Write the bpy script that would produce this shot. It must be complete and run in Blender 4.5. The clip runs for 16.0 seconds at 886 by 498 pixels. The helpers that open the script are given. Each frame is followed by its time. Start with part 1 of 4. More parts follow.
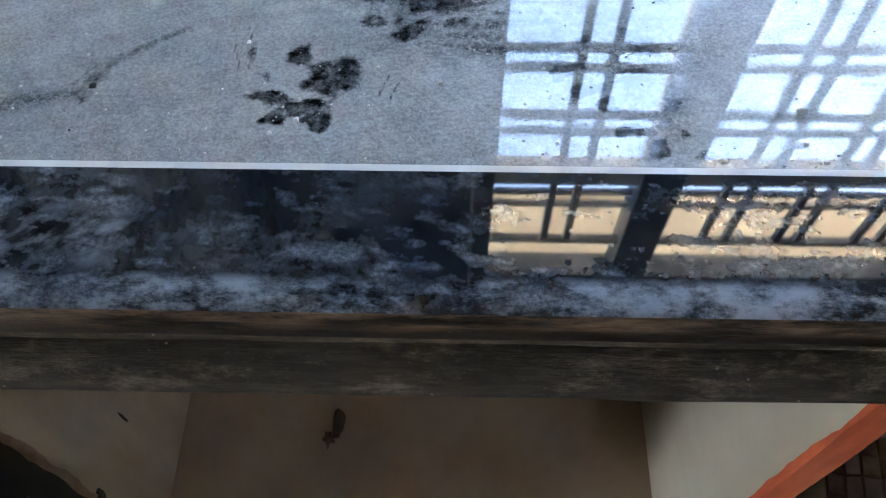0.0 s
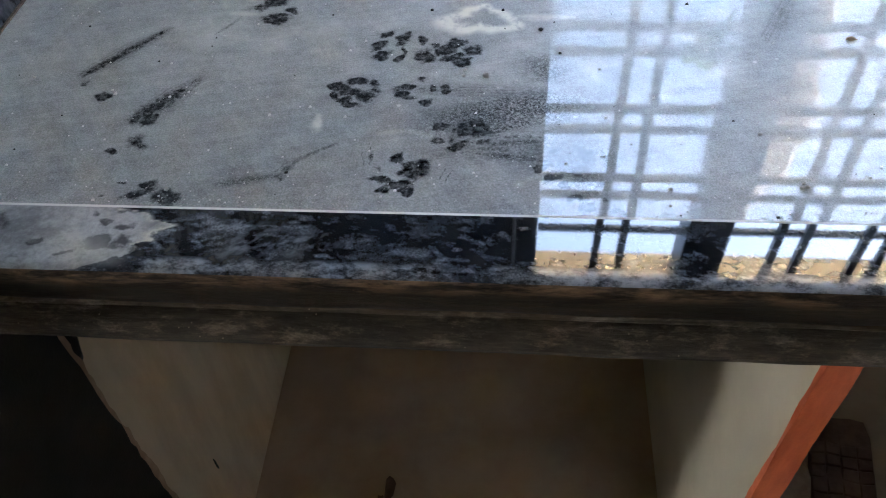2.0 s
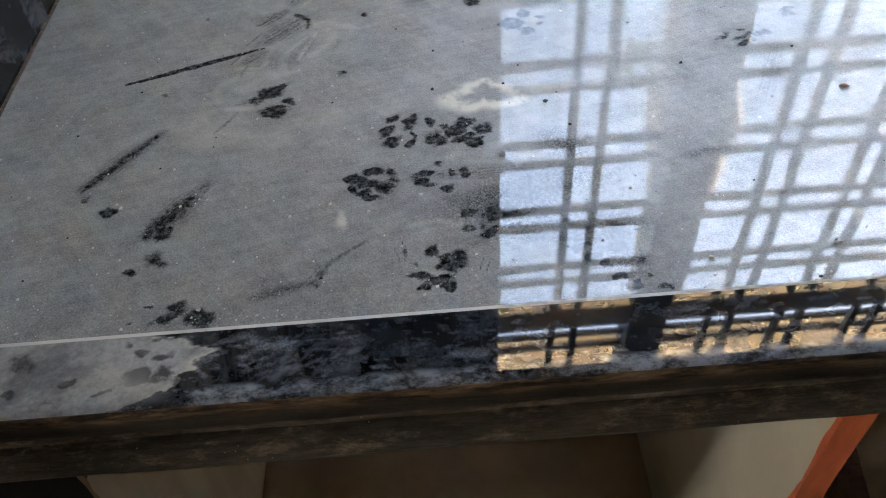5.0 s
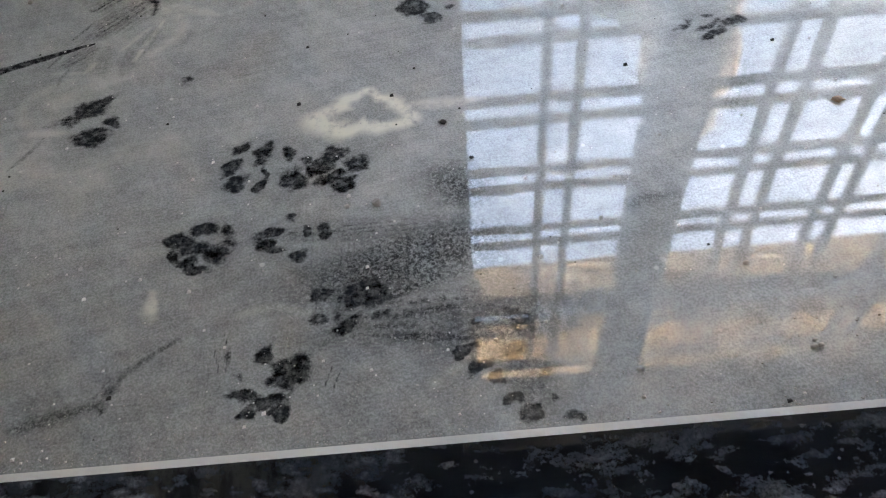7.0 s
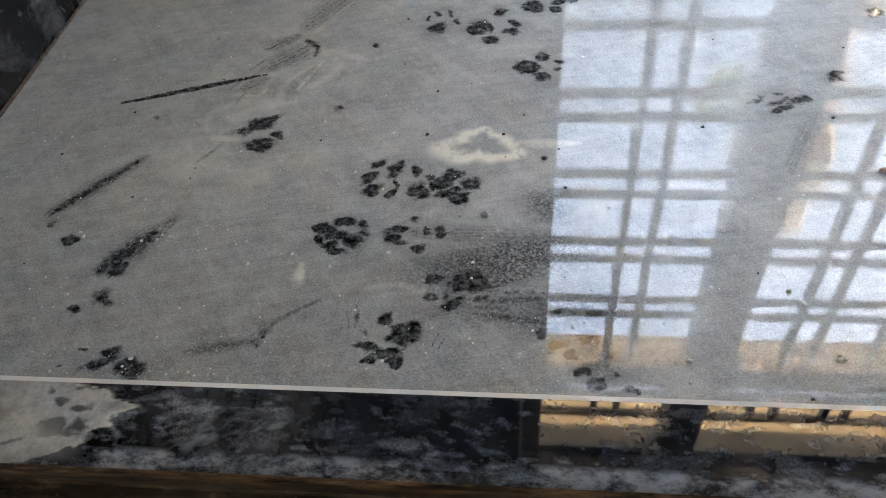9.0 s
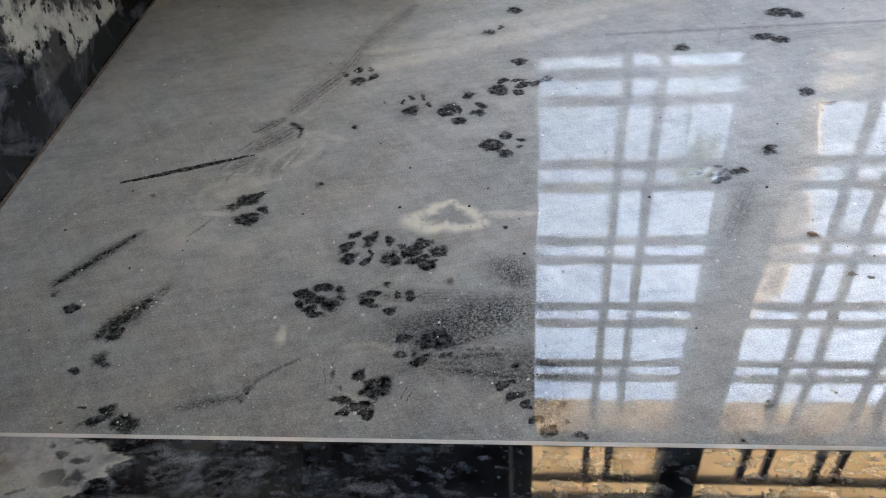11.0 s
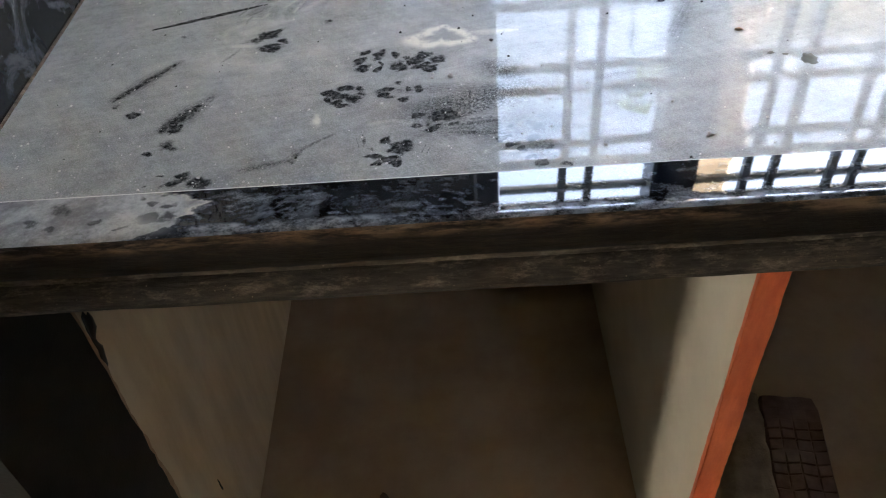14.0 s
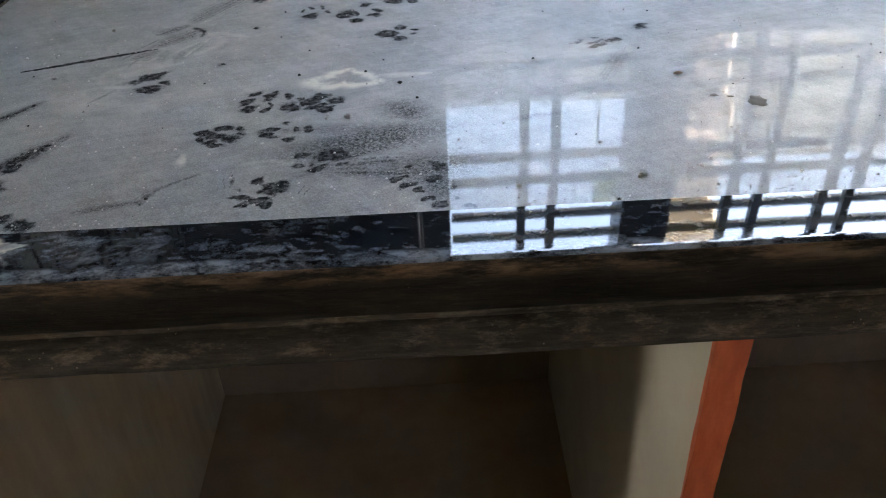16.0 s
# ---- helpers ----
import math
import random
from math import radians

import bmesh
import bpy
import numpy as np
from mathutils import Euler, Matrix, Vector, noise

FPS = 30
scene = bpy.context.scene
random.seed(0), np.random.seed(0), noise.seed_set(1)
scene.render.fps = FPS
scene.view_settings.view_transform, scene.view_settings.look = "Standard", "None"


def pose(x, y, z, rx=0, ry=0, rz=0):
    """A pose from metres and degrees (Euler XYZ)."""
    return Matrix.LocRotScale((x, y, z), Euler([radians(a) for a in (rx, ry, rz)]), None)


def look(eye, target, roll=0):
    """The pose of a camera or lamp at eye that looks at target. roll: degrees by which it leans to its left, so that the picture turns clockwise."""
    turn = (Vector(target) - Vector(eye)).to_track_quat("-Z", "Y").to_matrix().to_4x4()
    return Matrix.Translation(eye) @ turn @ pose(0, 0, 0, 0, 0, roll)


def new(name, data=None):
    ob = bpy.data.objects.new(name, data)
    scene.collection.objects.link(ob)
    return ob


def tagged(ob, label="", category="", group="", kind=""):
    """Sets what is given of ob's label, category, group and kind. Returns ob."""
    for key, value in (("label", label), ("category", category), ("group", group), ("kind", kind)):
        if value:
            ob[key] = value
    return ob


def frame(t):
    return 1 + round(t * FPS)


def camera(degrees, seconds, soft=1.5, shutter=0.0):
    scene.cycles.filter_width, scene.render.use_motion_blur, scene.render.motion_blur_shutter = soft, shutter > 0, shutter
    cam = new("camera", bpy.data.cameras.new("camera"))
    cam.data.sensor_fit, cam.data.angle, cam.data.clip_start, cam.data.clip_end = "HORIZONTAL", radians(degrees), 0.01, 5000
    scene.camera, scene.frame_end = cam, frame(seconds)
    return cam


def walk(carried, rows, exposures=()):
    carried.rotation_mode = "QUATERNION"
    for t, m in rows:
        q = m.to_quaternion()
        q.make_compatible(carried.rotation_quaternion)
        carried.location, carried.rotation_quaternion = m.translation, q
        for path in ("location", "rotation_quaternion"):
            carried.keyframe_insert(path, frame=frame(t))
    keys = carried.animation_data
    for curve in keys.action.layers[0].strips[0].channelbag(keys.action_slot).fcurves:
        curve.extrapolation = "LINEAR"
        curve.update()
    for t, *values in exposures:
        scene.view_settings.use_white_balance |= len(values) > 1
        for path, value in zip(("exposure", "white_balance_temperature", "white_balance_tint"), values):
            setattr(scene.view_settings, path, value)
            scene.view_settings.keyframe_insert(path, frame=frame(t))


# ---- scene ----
cam = camera(57.9, 16.0, soft=1.1)
METRES, EYE, TILT, LEAN, TURN = 1.0, 1.007, 0.0, 0.0, 2.0
ROWS = [
    (0.0, 0.0, 0.0, 0.0, -0.77, -58.57, 0.47),
    (0.5, -0.0055, -0.0245, 0.03, 0.1, -56.89, 0.93),
    (1.0, -0.0046, -0.0634, 0.0686, 0.75, -53.92, 1.29),
    (1.5, 0.0023, -0.101, 0.0909, 1.61, -51.02, 1.83),
    (2.0, 0.0072, -0.1255, 0.1037, 2.21, -48.97, 2.44),
    (2.5, -0.0005, -0.1203, 0.102, 1.57, -47.97, 2.77),
    (3.0, -0.0207, -0.1334, 0.1176, -0.3, -47.0, 2.58),
    (3.5, -0.0317, -0.1455, 0.1282, -2.31, -45.73, 2.39),
    (4.0, -0.0471, -0.1608, 0.1422, -3.75, -44.31, 2.28),
    (6.5, 0.0062, 0.0152, 0.079, -6.45, -52.73, 3.15),
    (7.0, 0.024, 0.0075, 0.083, -5.76, -52.65, 3.33),
    (7.5, 0.0201, -0.0132, 0.0957, -3.66, -51.48, 3.15),
    (8.0, 0.0193, -0.0293, 0.1032, -1.1, -50.25, 3.36),
    (8.5, 0.0143, -0.0463, 0.1077, 1.59, -48.74, 3.56),
    (9.0, 0.0133, -0.0582, 0.1158, 2.53, -46.82, 3.35),
    (9.5, 0.0097, -0.0925, 0.1356, 2.64, -43.92, 3.3),
    (12.0, 0.0431, -0.0782, 0.1392, 0.96, -41.77, 4.03),
    (12.5, 0.0446, -0.0761, 0.1323, 0.72, -43.56, 3.78),
    (13.0, 0.0347, -0.0978, 0.1176, 0.25, -44.85, 3.76),
    (13.5, 0.0105, -0.1556, 0.1151, -1.44, -45.0, 3.81),
    (14.0, -0.0061, -0.2247, 0.1224, -3.15, -44.0, 3.58),
    (14.5, 0.0118, -0.2476, 0.1304, -3.22, -42.89, 3.32),
    (15.0, 0.0504, -0.24, 0.0961, -3.24, -42.13, 2.63),
    (15.5, 0.05, -0.2051, 0.0889, -4.33, -38.99, 2.16),
    (16.0, 0.0373, -0.1847, 0.0457, -4.01, -35.85, 2.3),
]

EXPOSURES = [
    (0.0, 5.92, 5200, 5), (1.5, 5.7, 5600, 6), (3.5, 5.5, 6050, 7), (7.0, 5.29, 6650, 8), (9.0, 5.4, 6850, 8),
    (12.5, 5.22, 6500, 8), (13.0, 5.52, 6450, 8), (13.5, 5.66, 6450, 8), (14.0, 5.74, 6400, 8), (15.0, 5.78, 6450, 8), (15.5, 5.22, 6050, 7), (16.0, 5.36, 6100, 7),
]
walk(cam, [(t, pose(0, 0, EYE, TILT, LEAN, TURN) @ pose(METRES * x, METRES * y, METRES * z, 90 + pitch, roll, yaw)) for t, x, y, z, yaw, pitch, roll in ROWS],
     exposures=EXPOSURES)

# ---- world, sun and large lights ----
world = bpy.data.worlds.new("sky")
scene.world = world
world.use_nodes = True
wn = world.node_tree.nodes
sky = wn.new("ShaderNodeTexSky")
sky.sky_type, sky.sun_disc = "NISHITA", False
sky.sun_elevation, sky.sun_rotation = radians(37), radians(96)
sky.air_density, sky.dust_density = 1.0, 3.0
wn["Background"].inputs[1].default_value = 0.15
grey, veil = wn.new("ShaderNodeRGBToBW"), wn.new("ShaderNodeMix")
veil.data_type = "RGBA"
veil.inputs["Factor"].default_value = 0.4
world.node_tree.links.new(sky.outputs[0], grey.inputs[0])
world.node_tree.links.new(sky.outputs[0], veil.inputs[6])
world.node_tree.links.new(grey.outputs[0], veil.inputs[7])
world.node_tree.links.new(veil.outputs[2], wn["Background"].inputs[0])


def lamp(name, kind, m, power, colour, **sizes):
    data = bpy.data.lights.new(name, kind)
    data.energy, data.color = power, colour
    for key, value in sizes.items():
        if key == "size":
            data.size = value
        elif key == "size_y":
            data.shape, data.size_y = "RECTANGLE", value
        elif key == "angle":
            data.angle = value
    ob = new(name, data)
    ob.matrix_world = m
    return ob


sun = lamp("sun", "SUN", look((8, -0.8, 6), (0, 0, 0)), 3.4, (1.0, 0.96, 0.9), angle=radians(10))
# added lamp before the unseen doorway, standing for daylight to brighten the partition
lamp("doorway_fill", "AREA", look((-2.5, -0.87, 1.0), (0.19, 0.2, 0.55)), 0.135, (1.0, 0.92, 0.8), size=0.35, size_y=1.9)


# ---- materials ----
def mat(name):
    m = bpy.data.materials.new(name)
    m.use_nodes = True
    return m, m.node_tree.nodes, m.node_tree.links, m.node_tree.nodes["Principled BSDF"]


class Graph:
    """Short forms for building node graphs."""

    def __init__(self, name):
        self.m, self.n, self.l, self.b = mat(name)
        self.co = self.n.new("ShaderNodeTexCoord").outputs["Object"]

    def put(self, socket, value):
        if hasattr(value, "is_linked"):
            self.l.new(value, socket)
        else:
            socket.default_value = value

    def noise(self, scale, detail=4.0, rough=0.6, stretch=None, turn=0.0, distort=0.0):
        t = self.n.new("ShaderNodeTexNoise")
        t.inputs["Scale"].default_value, t.inputs["Detail"].default_value = scale, detail
        t.inputs["Roughness"].default_value, t.inputs["Distortion"].default_value = rough, distort
        v = self.co
        if stretch:
            mp = self.n.new("ShaderNodeMapping")
            mp.vector_type = "TEXTURE"
            mp.inputs["Scale"].default_value = [1 / k for k in stretch]
            mp.inputs["Rotation"].default_value = (0, 0, radians(turn))
            self.l.new(v, mp.inputs[0])
            v = mp.outputs[0]
        self.l.new(v, t.inputs["Vector"])
        return t.outputs[0]

    def cells(self, scale):
        t = self.n.new("ShaderNodeTexVoronoi")
        t.inputs["Scale"].default_value = scale
        self.l.new(self.co, t.inputs["Vector"])
        return t.outputs["Distance"]

    def step(self, v, a, b, lo=0.0, hi=1.0):
        r = self.n.new("ShaderNodeMapRange")
        r.interpolation_type = "SMOOTHSTEP"
        self.put(r.inputs["Value"], v)
        for key, x in (("From Min", a), ("From Max", b), ("To Min", lo), ("To Max", hi)):
            r.inputs[key].default_value = x
        return r.outputs["Result"]

    def math(self, op, a, b=0.0, clamp=False):
        t = self.n.new("ShaderNodeMath")
        t.operation, t.use_clamp = op, clamp
        self.put(t.inputs[0], a)
        self.put(t.inputs[1], b)
        return t.outputs[0]

    def mix(self, f, a, b):
        t = self.n.new("ShaderNodeMix")
        t.data_type = "RGBA"
        self.put(t.inputs["Factor"], f)
        for key, v in (("A", a), ("B", b)):
            s = [i for i in t.inputs if i.name == key and i.type == "RGBA"][0]
            self.put(s, v if hasattr(v, "is_linked") else (*v, 1))
        return [o for o in t.outputs if o.type == "RGBA"][0]

    def attr(self, name):
        t = self.n.new("ShaderNodeAttribute")
        t.attribute_name = name
        return t.outputs["Fac"]

    def facing(self):
        t = self.n.new("ShaderNodeLayerWeight")
        t.inputs["Blend"].default_value = 0.5
        return t.outputs["Facing"]

    def bump(self, h, strength, dist=0.001):
        t = self.n.new("ShaderNodeBump")
        t.inputs["Strength"].default_value, t.inputs["Distance"].default_value = strength, dist
        self.put(t.inputs["Height"], h)
        self.l.new(t.outputs[0], self.b.inputs["Normal"])

    def done(self, colour=None, rough=None, ior=1.5):
        if colour is not None:
            self.put(self.b.inputs["Base Color"], colour if hasattr(colour, "is_linked") else (*colour, 1))
        if rough is not None:
            self.put(self.b.inputs["Roughness"], rough)
        self.b.inputs["IOR"].default_value = ior
        return self.m


def plain(name, a, b, rough, scale=30.0, fine=400.0, relief=0.3, ior=1.45, stretch=None):
    """Two tones in cloudy patches with a fine grain and relief."""
    g = Graph(name)
    big, small = g.noise(scale, 5, 0.6, stretch), g.noise(fine, 3, 0.6)
    f = g.math("ADD", g.math("MULTIPLY", g.step(big, 0.3, 0.7), 0.75), g.math("MULTIPLY", small, 0.25))
    g.bump(g.math("ADD", g.math("MULTIPLY", big, 1.0), g.math("MULTIPLY", small, 0.5)), relief)
    return g.done(g.mix(f, a, b), rough, ior)


def granite(g):
    """Colour of the blue-black polished stone."""
    fleck = g.step(g.cells(260), 0.25, 0.05)
    cloud = g.step(g.noise(45, 5, 0.65, (1, 2.2, 1)), 0.45, 0.75)
    dark = g.mix(cloud, (0.004, 0.005, 0.007), (0.015, 0.018, 0.024))
    return g.mix(g.math("MULTIPLY", fleck, 0.3), dark, (0.05, 0.06, 0.075))


def dusty_granite():
    g = Graph("dust_on_granite")
    edge = g.noise(300, 6, 0.8)
    wipe = g.step(g.math("ADD", g.attr("wipe"), g.math("MULTIPLY", g.math("SUBTRACT", edge, 0.5), 1.0)), 0.18, 0.72)
    smear = g.math("MULTIPLY", g.attr("smear"), g.step(g.noise(560, 6, 0.82), 0.4, 0.6, 0.3, 1.0))
    grit = g.math("MULTIPLY", g.step(g.attr("grit"), 0.1, 0.9), g.step(g.noise(620, 7, 0.9, None, 0, 0.4), 0.4, 0.55))
    bare = g.math("MAXIMUM", g.math("MULTIPLY", wipe, g.step(g.noise(300, 6, 0.75), 0.3, 0.58, 0.62, 0.98)), g.math("MAXIMUM", g.math("MULTIPLY", smear, 0.85), g.math("MULTIPLY", grit, 0.92)))
    cloud = g.step(g.noise(14, 5, 0.62, (1, 1.5, 1), 25), 0.3, 0.72)
    weave = g.noise(480, 4, 0.7, (1, 0.35, 1), 4)
    grain = g.noise(1100, 3, 0.75)
    brush = g.math("MULTIPLY", g.step(g.noise(150, 5, 0.75, (0.3, 1.6, 1), 14), 0.3, 0.7), 0.6)
    brush = g.math("ADD", brush, g.math("MULTIPLY", g.step(g.noise(110, 5, 0.75, (0.3, 1.8, 1), -52), 0.35, 0.7), 0.4))
    mottle = g.step(g.noise(70, 5, 0.7), 0.3, 0.7)
    fine = g.math("ADD", g.math("MULTIPLY", g.step(weave, 0.3, 0.7), 0.12), g.math("ADD", g.math("MULTIPLY", g.step(grain, 0.36, 0.64), 0.38), g.math("MULTIPLY", brush, 0.32)))
    tone = g.math("ADD", g.math("ADD", g.math("MULTIPLY", cloud, 0.24), g.math("MULTIPLY", mottle, 0.2)), fine)
    dust = g.mix(tone, (0.074, 0.078, 0.076), (0.515, 0.528, 0.517))
    spot = g.math("MULTIPLY", g.step(g.cells(70), 0.09, 0.05), g.step(g.noise(25, 2), 0.5, 0.6))
    dust = g.mix(spot, dust, (0.62, 0.62, 0.6))
    dust = g.mix(g.math("MULTIPLY", g.attr("pale"), g.step(g.noise(160, 4, 0.7), 0.2, 0.55)), dust, (0.8, 0.79, 0.68))
    colour = g.mix(bare, dust, granite(g))
    g.bump(g.math("ADD", g.math("MULTIPLY", grain, 0.4), g.math("MULTIPLY", g.noise(90, 3, 0.6), 0.8)), 0.02, 0.0005)
    thick = g.math("SUBTRACT", 1.0, bare)
    ripple = g.n.new("ShaderNodeBump")
    ripple.inputs["Strength"].default_value, ripple.inputs["Distance"].default_value = 0.024, 0.0003
    g.put(ripple.inputs["Height"], g.math("ADD", g.noise(110, 4, 0.65, (0.5, 1.6, 1), 10), g.math("MULTIPLY", g.noise(650, 3, 0.7), 0.2)))
    g.l.new(ripple.outputs[0], g.b.inputs["Coat Normal"])
    g.put(g.b.inputs["Sheen Weight"], g.math("MULTIPLY", thick, 0.4))
    g.b.inputs["Sheen Roughness"].default_value = 0.5
    veil = g.math("ADD", g.step(g.noise(110, 6, 0.78, (0.8, 2.6, 1), 8), 0.34, 0.72, 0.08, 0.5), g.step(g.noise(330, 5, 0.72, (0.4, 1.7, 1), 12), 0.54, 0.65, 0.0, 0.62))
    # the dust hides more of the polish at a glancing angle
    g.put(g.b.inputs["Coat Weight"], g.math("MULTIPLY", g.math("SUBTRACT", 1.0, g.math("MULTIPLY", thick, veil)), g.step(g.facing(), 0.24, 0.5, 1.06, 0.38)))
    g.b.inputs["Coat Roughness"].default_value, g.b.inputs["Coat IOR"].default_value = 0.018, 1.49
    g.put(g.b.inputs["Specular IOR Level"], g.math("MULTIPLY", thick, 0.5))
    return g.done(colour, 0.5, 1.45)


def strip_granite():
    g = Graph("polished_granite_with_dust_patches")
    micro = g.noise(520, 5, 0.75)
    blot = g.step(g.math("ADD", g.noise(105, 2, 0.5, (0.5, 1.25, 1), 6), g.math("MULTIPLY", g.math("SUBTRACT", micro, 0.5), 0.3)), 0.5, 0.76)
    blob = g.step(g.math("ADD", g.noise(210, 2, 0.5, (0.6, 1.2, 1), -8), g.math("MULTIPLY", g.math("SUBTRACT", micro, 0.5), 0.3)), 0.5, 0.78)
    where = g.step(g.noise(20, 4, 0.6, (0.6, 1.5, 1), 15), 0.36, 0.64, 0.15, 1.0)
    fleck = g.math("MULTIPLY", g.math("MAXIMUM", g.math("MULTIPLY", blot, 0.58), g.math("MULTIPLY", blob, 0.6)), where)
    fine = g.step(g.noise(950, 4, 0.7), 0.36, 0.62, 0.3, 1.15)
    ridge = g.math("ABSOLUTE", g.math("SUBTRACT", g.noise(55, 3, 0.6, (0.8, 1.2, 1), 20, 1.2), 0.5))
    curl = g.math("MULTIPLY", g.step(ridge, 0.014, 0.003), g.math("MULTIPLY", g.step(g.noise(40, 3, 0.6), 0.52, 0.68), 0.05))
    fleck = g.math("MAXIMUM", g.math("MULTIPLY", fleck, fine), g.math("MULTIPLY", curl, fine))
    fleck = g.math("MULTIPLY", fleck, g.math("SUBTRACT", 1.0, g.attr("clean")))
    haze = g.math("MULTIPLY", g.step(g.noise(38, 5, 0.7, (0.7, 1.3, 1), 4), 0.35, 0.75, 0.0, 0.09), g.step(micro, 0.3, 0.65, 0.5, 1.2))
    haze = g.math("MULTIPLY", haze, g.step(g.attr("clean"), 0.0, 1.0, 1.0, 0.35))
    wisp = g.math("MULTIPLY", g.attr("wisp"), g.step(g.noise(150, 4, 0.6, (0.8, 1.3, 1), 30), 0.35, 0.72))
    thin = g.math("MAXIMUM", g.math("ADD", fleck, haze), g.math("MULTIPLY", wisp, 0.5))
    veil = g.step(g.math("ADD", g.attr("film"), g.math("MULTIPLY", g.math("SUBTRACT", g.noise(140, 5, 0.7), 0.5), 0.9)), 0.35, 0.62)
    wipe = g.step(g.math("ADD", g.attr("wipe"), g.math("MULTIPLY", g.math("SUBTRACT", g.noise(330, 4, 0.7), 0.5), 0.9)), 0.3, 0.75)
    worn = g.math("MULTIPLY", g.step(g.noise(55, 5, 0.68, (0.8, 1.2, 1), 20), 0.3, 0.66, 0.35, 1.0), g.step(micro, 0.25, 0.6, 0.75, 1.0))
    film = g.math("MULTIPLY", g.math("MULTIPLY", veil, worn), g.math("SUBTRACT", 1.0, g.math("MULTIPLY", wipe, 0.92)))
    lip = g.math("MULTIPLY", g.step(g.attr("lip"), 0.25, 0.9), g.step(g.noise(75, 6, 0.78, (0.6, 1, 1)), 0.42, 0.64, 0.03, 0.75))
    film = g.math("MAXIMUM", g.math("MAXIMUM", film, thin), g.math("MAXIMUM", lip, g.math("MULTIPLY", g.attr("pale"), 0.9)))
    dust = g.mix(g.math("MULTIPLY", g.math("ADD", g.noise(45, 4), g.noise(700, 3, 0.7)), 0.5), (0.2, 0.23, 0.28), (0.4, 0.425, 0.465))
    dust = g.mix(veil, dust, g.mix(g.noise(420, 5, 0.75), (0.22, 0.225, 0.235), (0.66, 0.665, 0.66)))
    colour = g.mix(film, granite(g), g.mix(g.attr("pale"), dust, (0.62, 0.6, 0.52)))
    g.bump(g.noise(60, 3, 0.5), 0.005, 0.0004)
    g.put(g.b.inputs["Specular IOR Level"], g.math("SUBTRACT", g.step(g.facing(), 0.2, 0.62, 0.62, 0.36), g.math("MULTIPLY", g.step(film, 0.05, 0.9), 0.15)))
    return g.done(colour, g.mix(veil, (0.03, 0.03, 0.03), (0.35, 0.35, 0.35)), 1.58)


def dado_granite():
    g = Graph("dark_stone_dado_with_cement_smears")
    sep = g.n.new("ShaderNodeSeparateXYZ")
    g.l.new(g.co, sep.inputs[0])
    y, z = sep.outputs[1], sep.outputs[2]
    torn = g.math("MULTIPLY", g.math("SUBTRACT", g.noise(32, 7, 0.75, None, 0, 0.5), 0.5), 0.09)
    # cement coat over the black skirting, torn along its edge and chipped through in places
    lap = g.math("ADD", g.math("SUBTRACT", g.math("MULTIPLY", y, 0.5), 0.175), g.math("MULTIPLY", g.math("SUBTRACT", z, 0.886), 0.12))
    coat = g.math("MULTIPLY", g.step(g.math("ADD", lap, torn), 0.0, 0.010), g.step(g.math("ADD", z, g.math("MULTIPLY", torn, 0.12)), 0.883, 0.888))
    coat = g.math("MULTIPLY", coat, g.math("MULTIPLY", g.step(g.noise(75, 4, 0.6), 0.6, 0.55), g.step(g.noise(16, 5, 0.7), 0.44, 0.54, 0.12, 1.0)))
    # bluish wipes of thin cement nearer the front
    near = g.math("MULTIPLY", g.step(y, 0.345, 0.26), g.step(z, 0.875, 0.95))
    wash = g.math("MULTIPLY", g.step(g.noise(24, 6, 0.72, (1, 1, 1), 0, 0.8), 0.46, 0.66), g.math("ADD", g.math("MULTIPLY", near, 0.26), 0.13))
    stain = g.mix(g.noise(120, 4, 0.7), (0.2, 0.195, 0.18), (0.52, 0.51, 0.47))
    base = g.mix(wash, granite(g), (0.42, 0.45, 0.5))
    g.bump(coat, 0.4, 0.0008)
    return g.done(g.mix(coat, base, stain), g.mix(g.math("MAXIMUM", coat, wash), (0.2, 0.2, 0.2), (0.6, 0.6, 0.6)), 1.3)


def grime(name, a, b, c, rough, crest=None):
    """Dark stone with long streaks of grime, thicker along a crest height."""
    g = Graph(name)
    long = g.noise(26, 7, 0.75, (1, 3, 3))
    thread = g.step(g.noise(150, 6, 0.78, (0.22, 2.4, 2.4)), 0.4, 0.64)
    f = g.math("ADD", g.math("MULTIPLY", g.step(long, 0.35, 0.68), 0.55), g.math("MULTIPLY", thread, 0.5))
    h = g.math("MULTIPLY", g.step(g.noise(70, 6, 0.78, (0.7, 1.8, 1.8)), 0.48, 0.76), 0.65)
    if crest:
        sep = g.n.new("ShaderNodeSeparateXYZ")
        g.l.new(g.co, sep.inputs[0])
        z = g.math("ADD", sep.outputs[2], g.math("MULTIPLY", g.math("SUBTRACT", g.noise(40, 5, 0.7, (0.6, 1, 1)), 0.5), 0.012))
        band = g.step(z, crest[0], crest[1])
        h = g.math("ADD", g.math("MULTIPLY", h, 0.3), g.math("MULTIPLY", band, g.step(g.noise(55, 6, 0.75, (0.4, 2, 2)), 0.4, 0.64, 0.0, 0.75)))
    crumb = g.math("MULTIPLY", g.step(g.cells(330), 0.16, 0.08), g.step(g.noise(60, 3), 0.55, 0.66, 0.0, 0.7))
    h = g.math("MAXIMUM", h, crumb)
    g.bump(g.math("ADD", g.math("ADD", long, thread), g.noise(500, 3)), 0.35, 0.0008)
    return g.done(g.mix(h, g.mix(f, a, b), c), rough, 1.28)


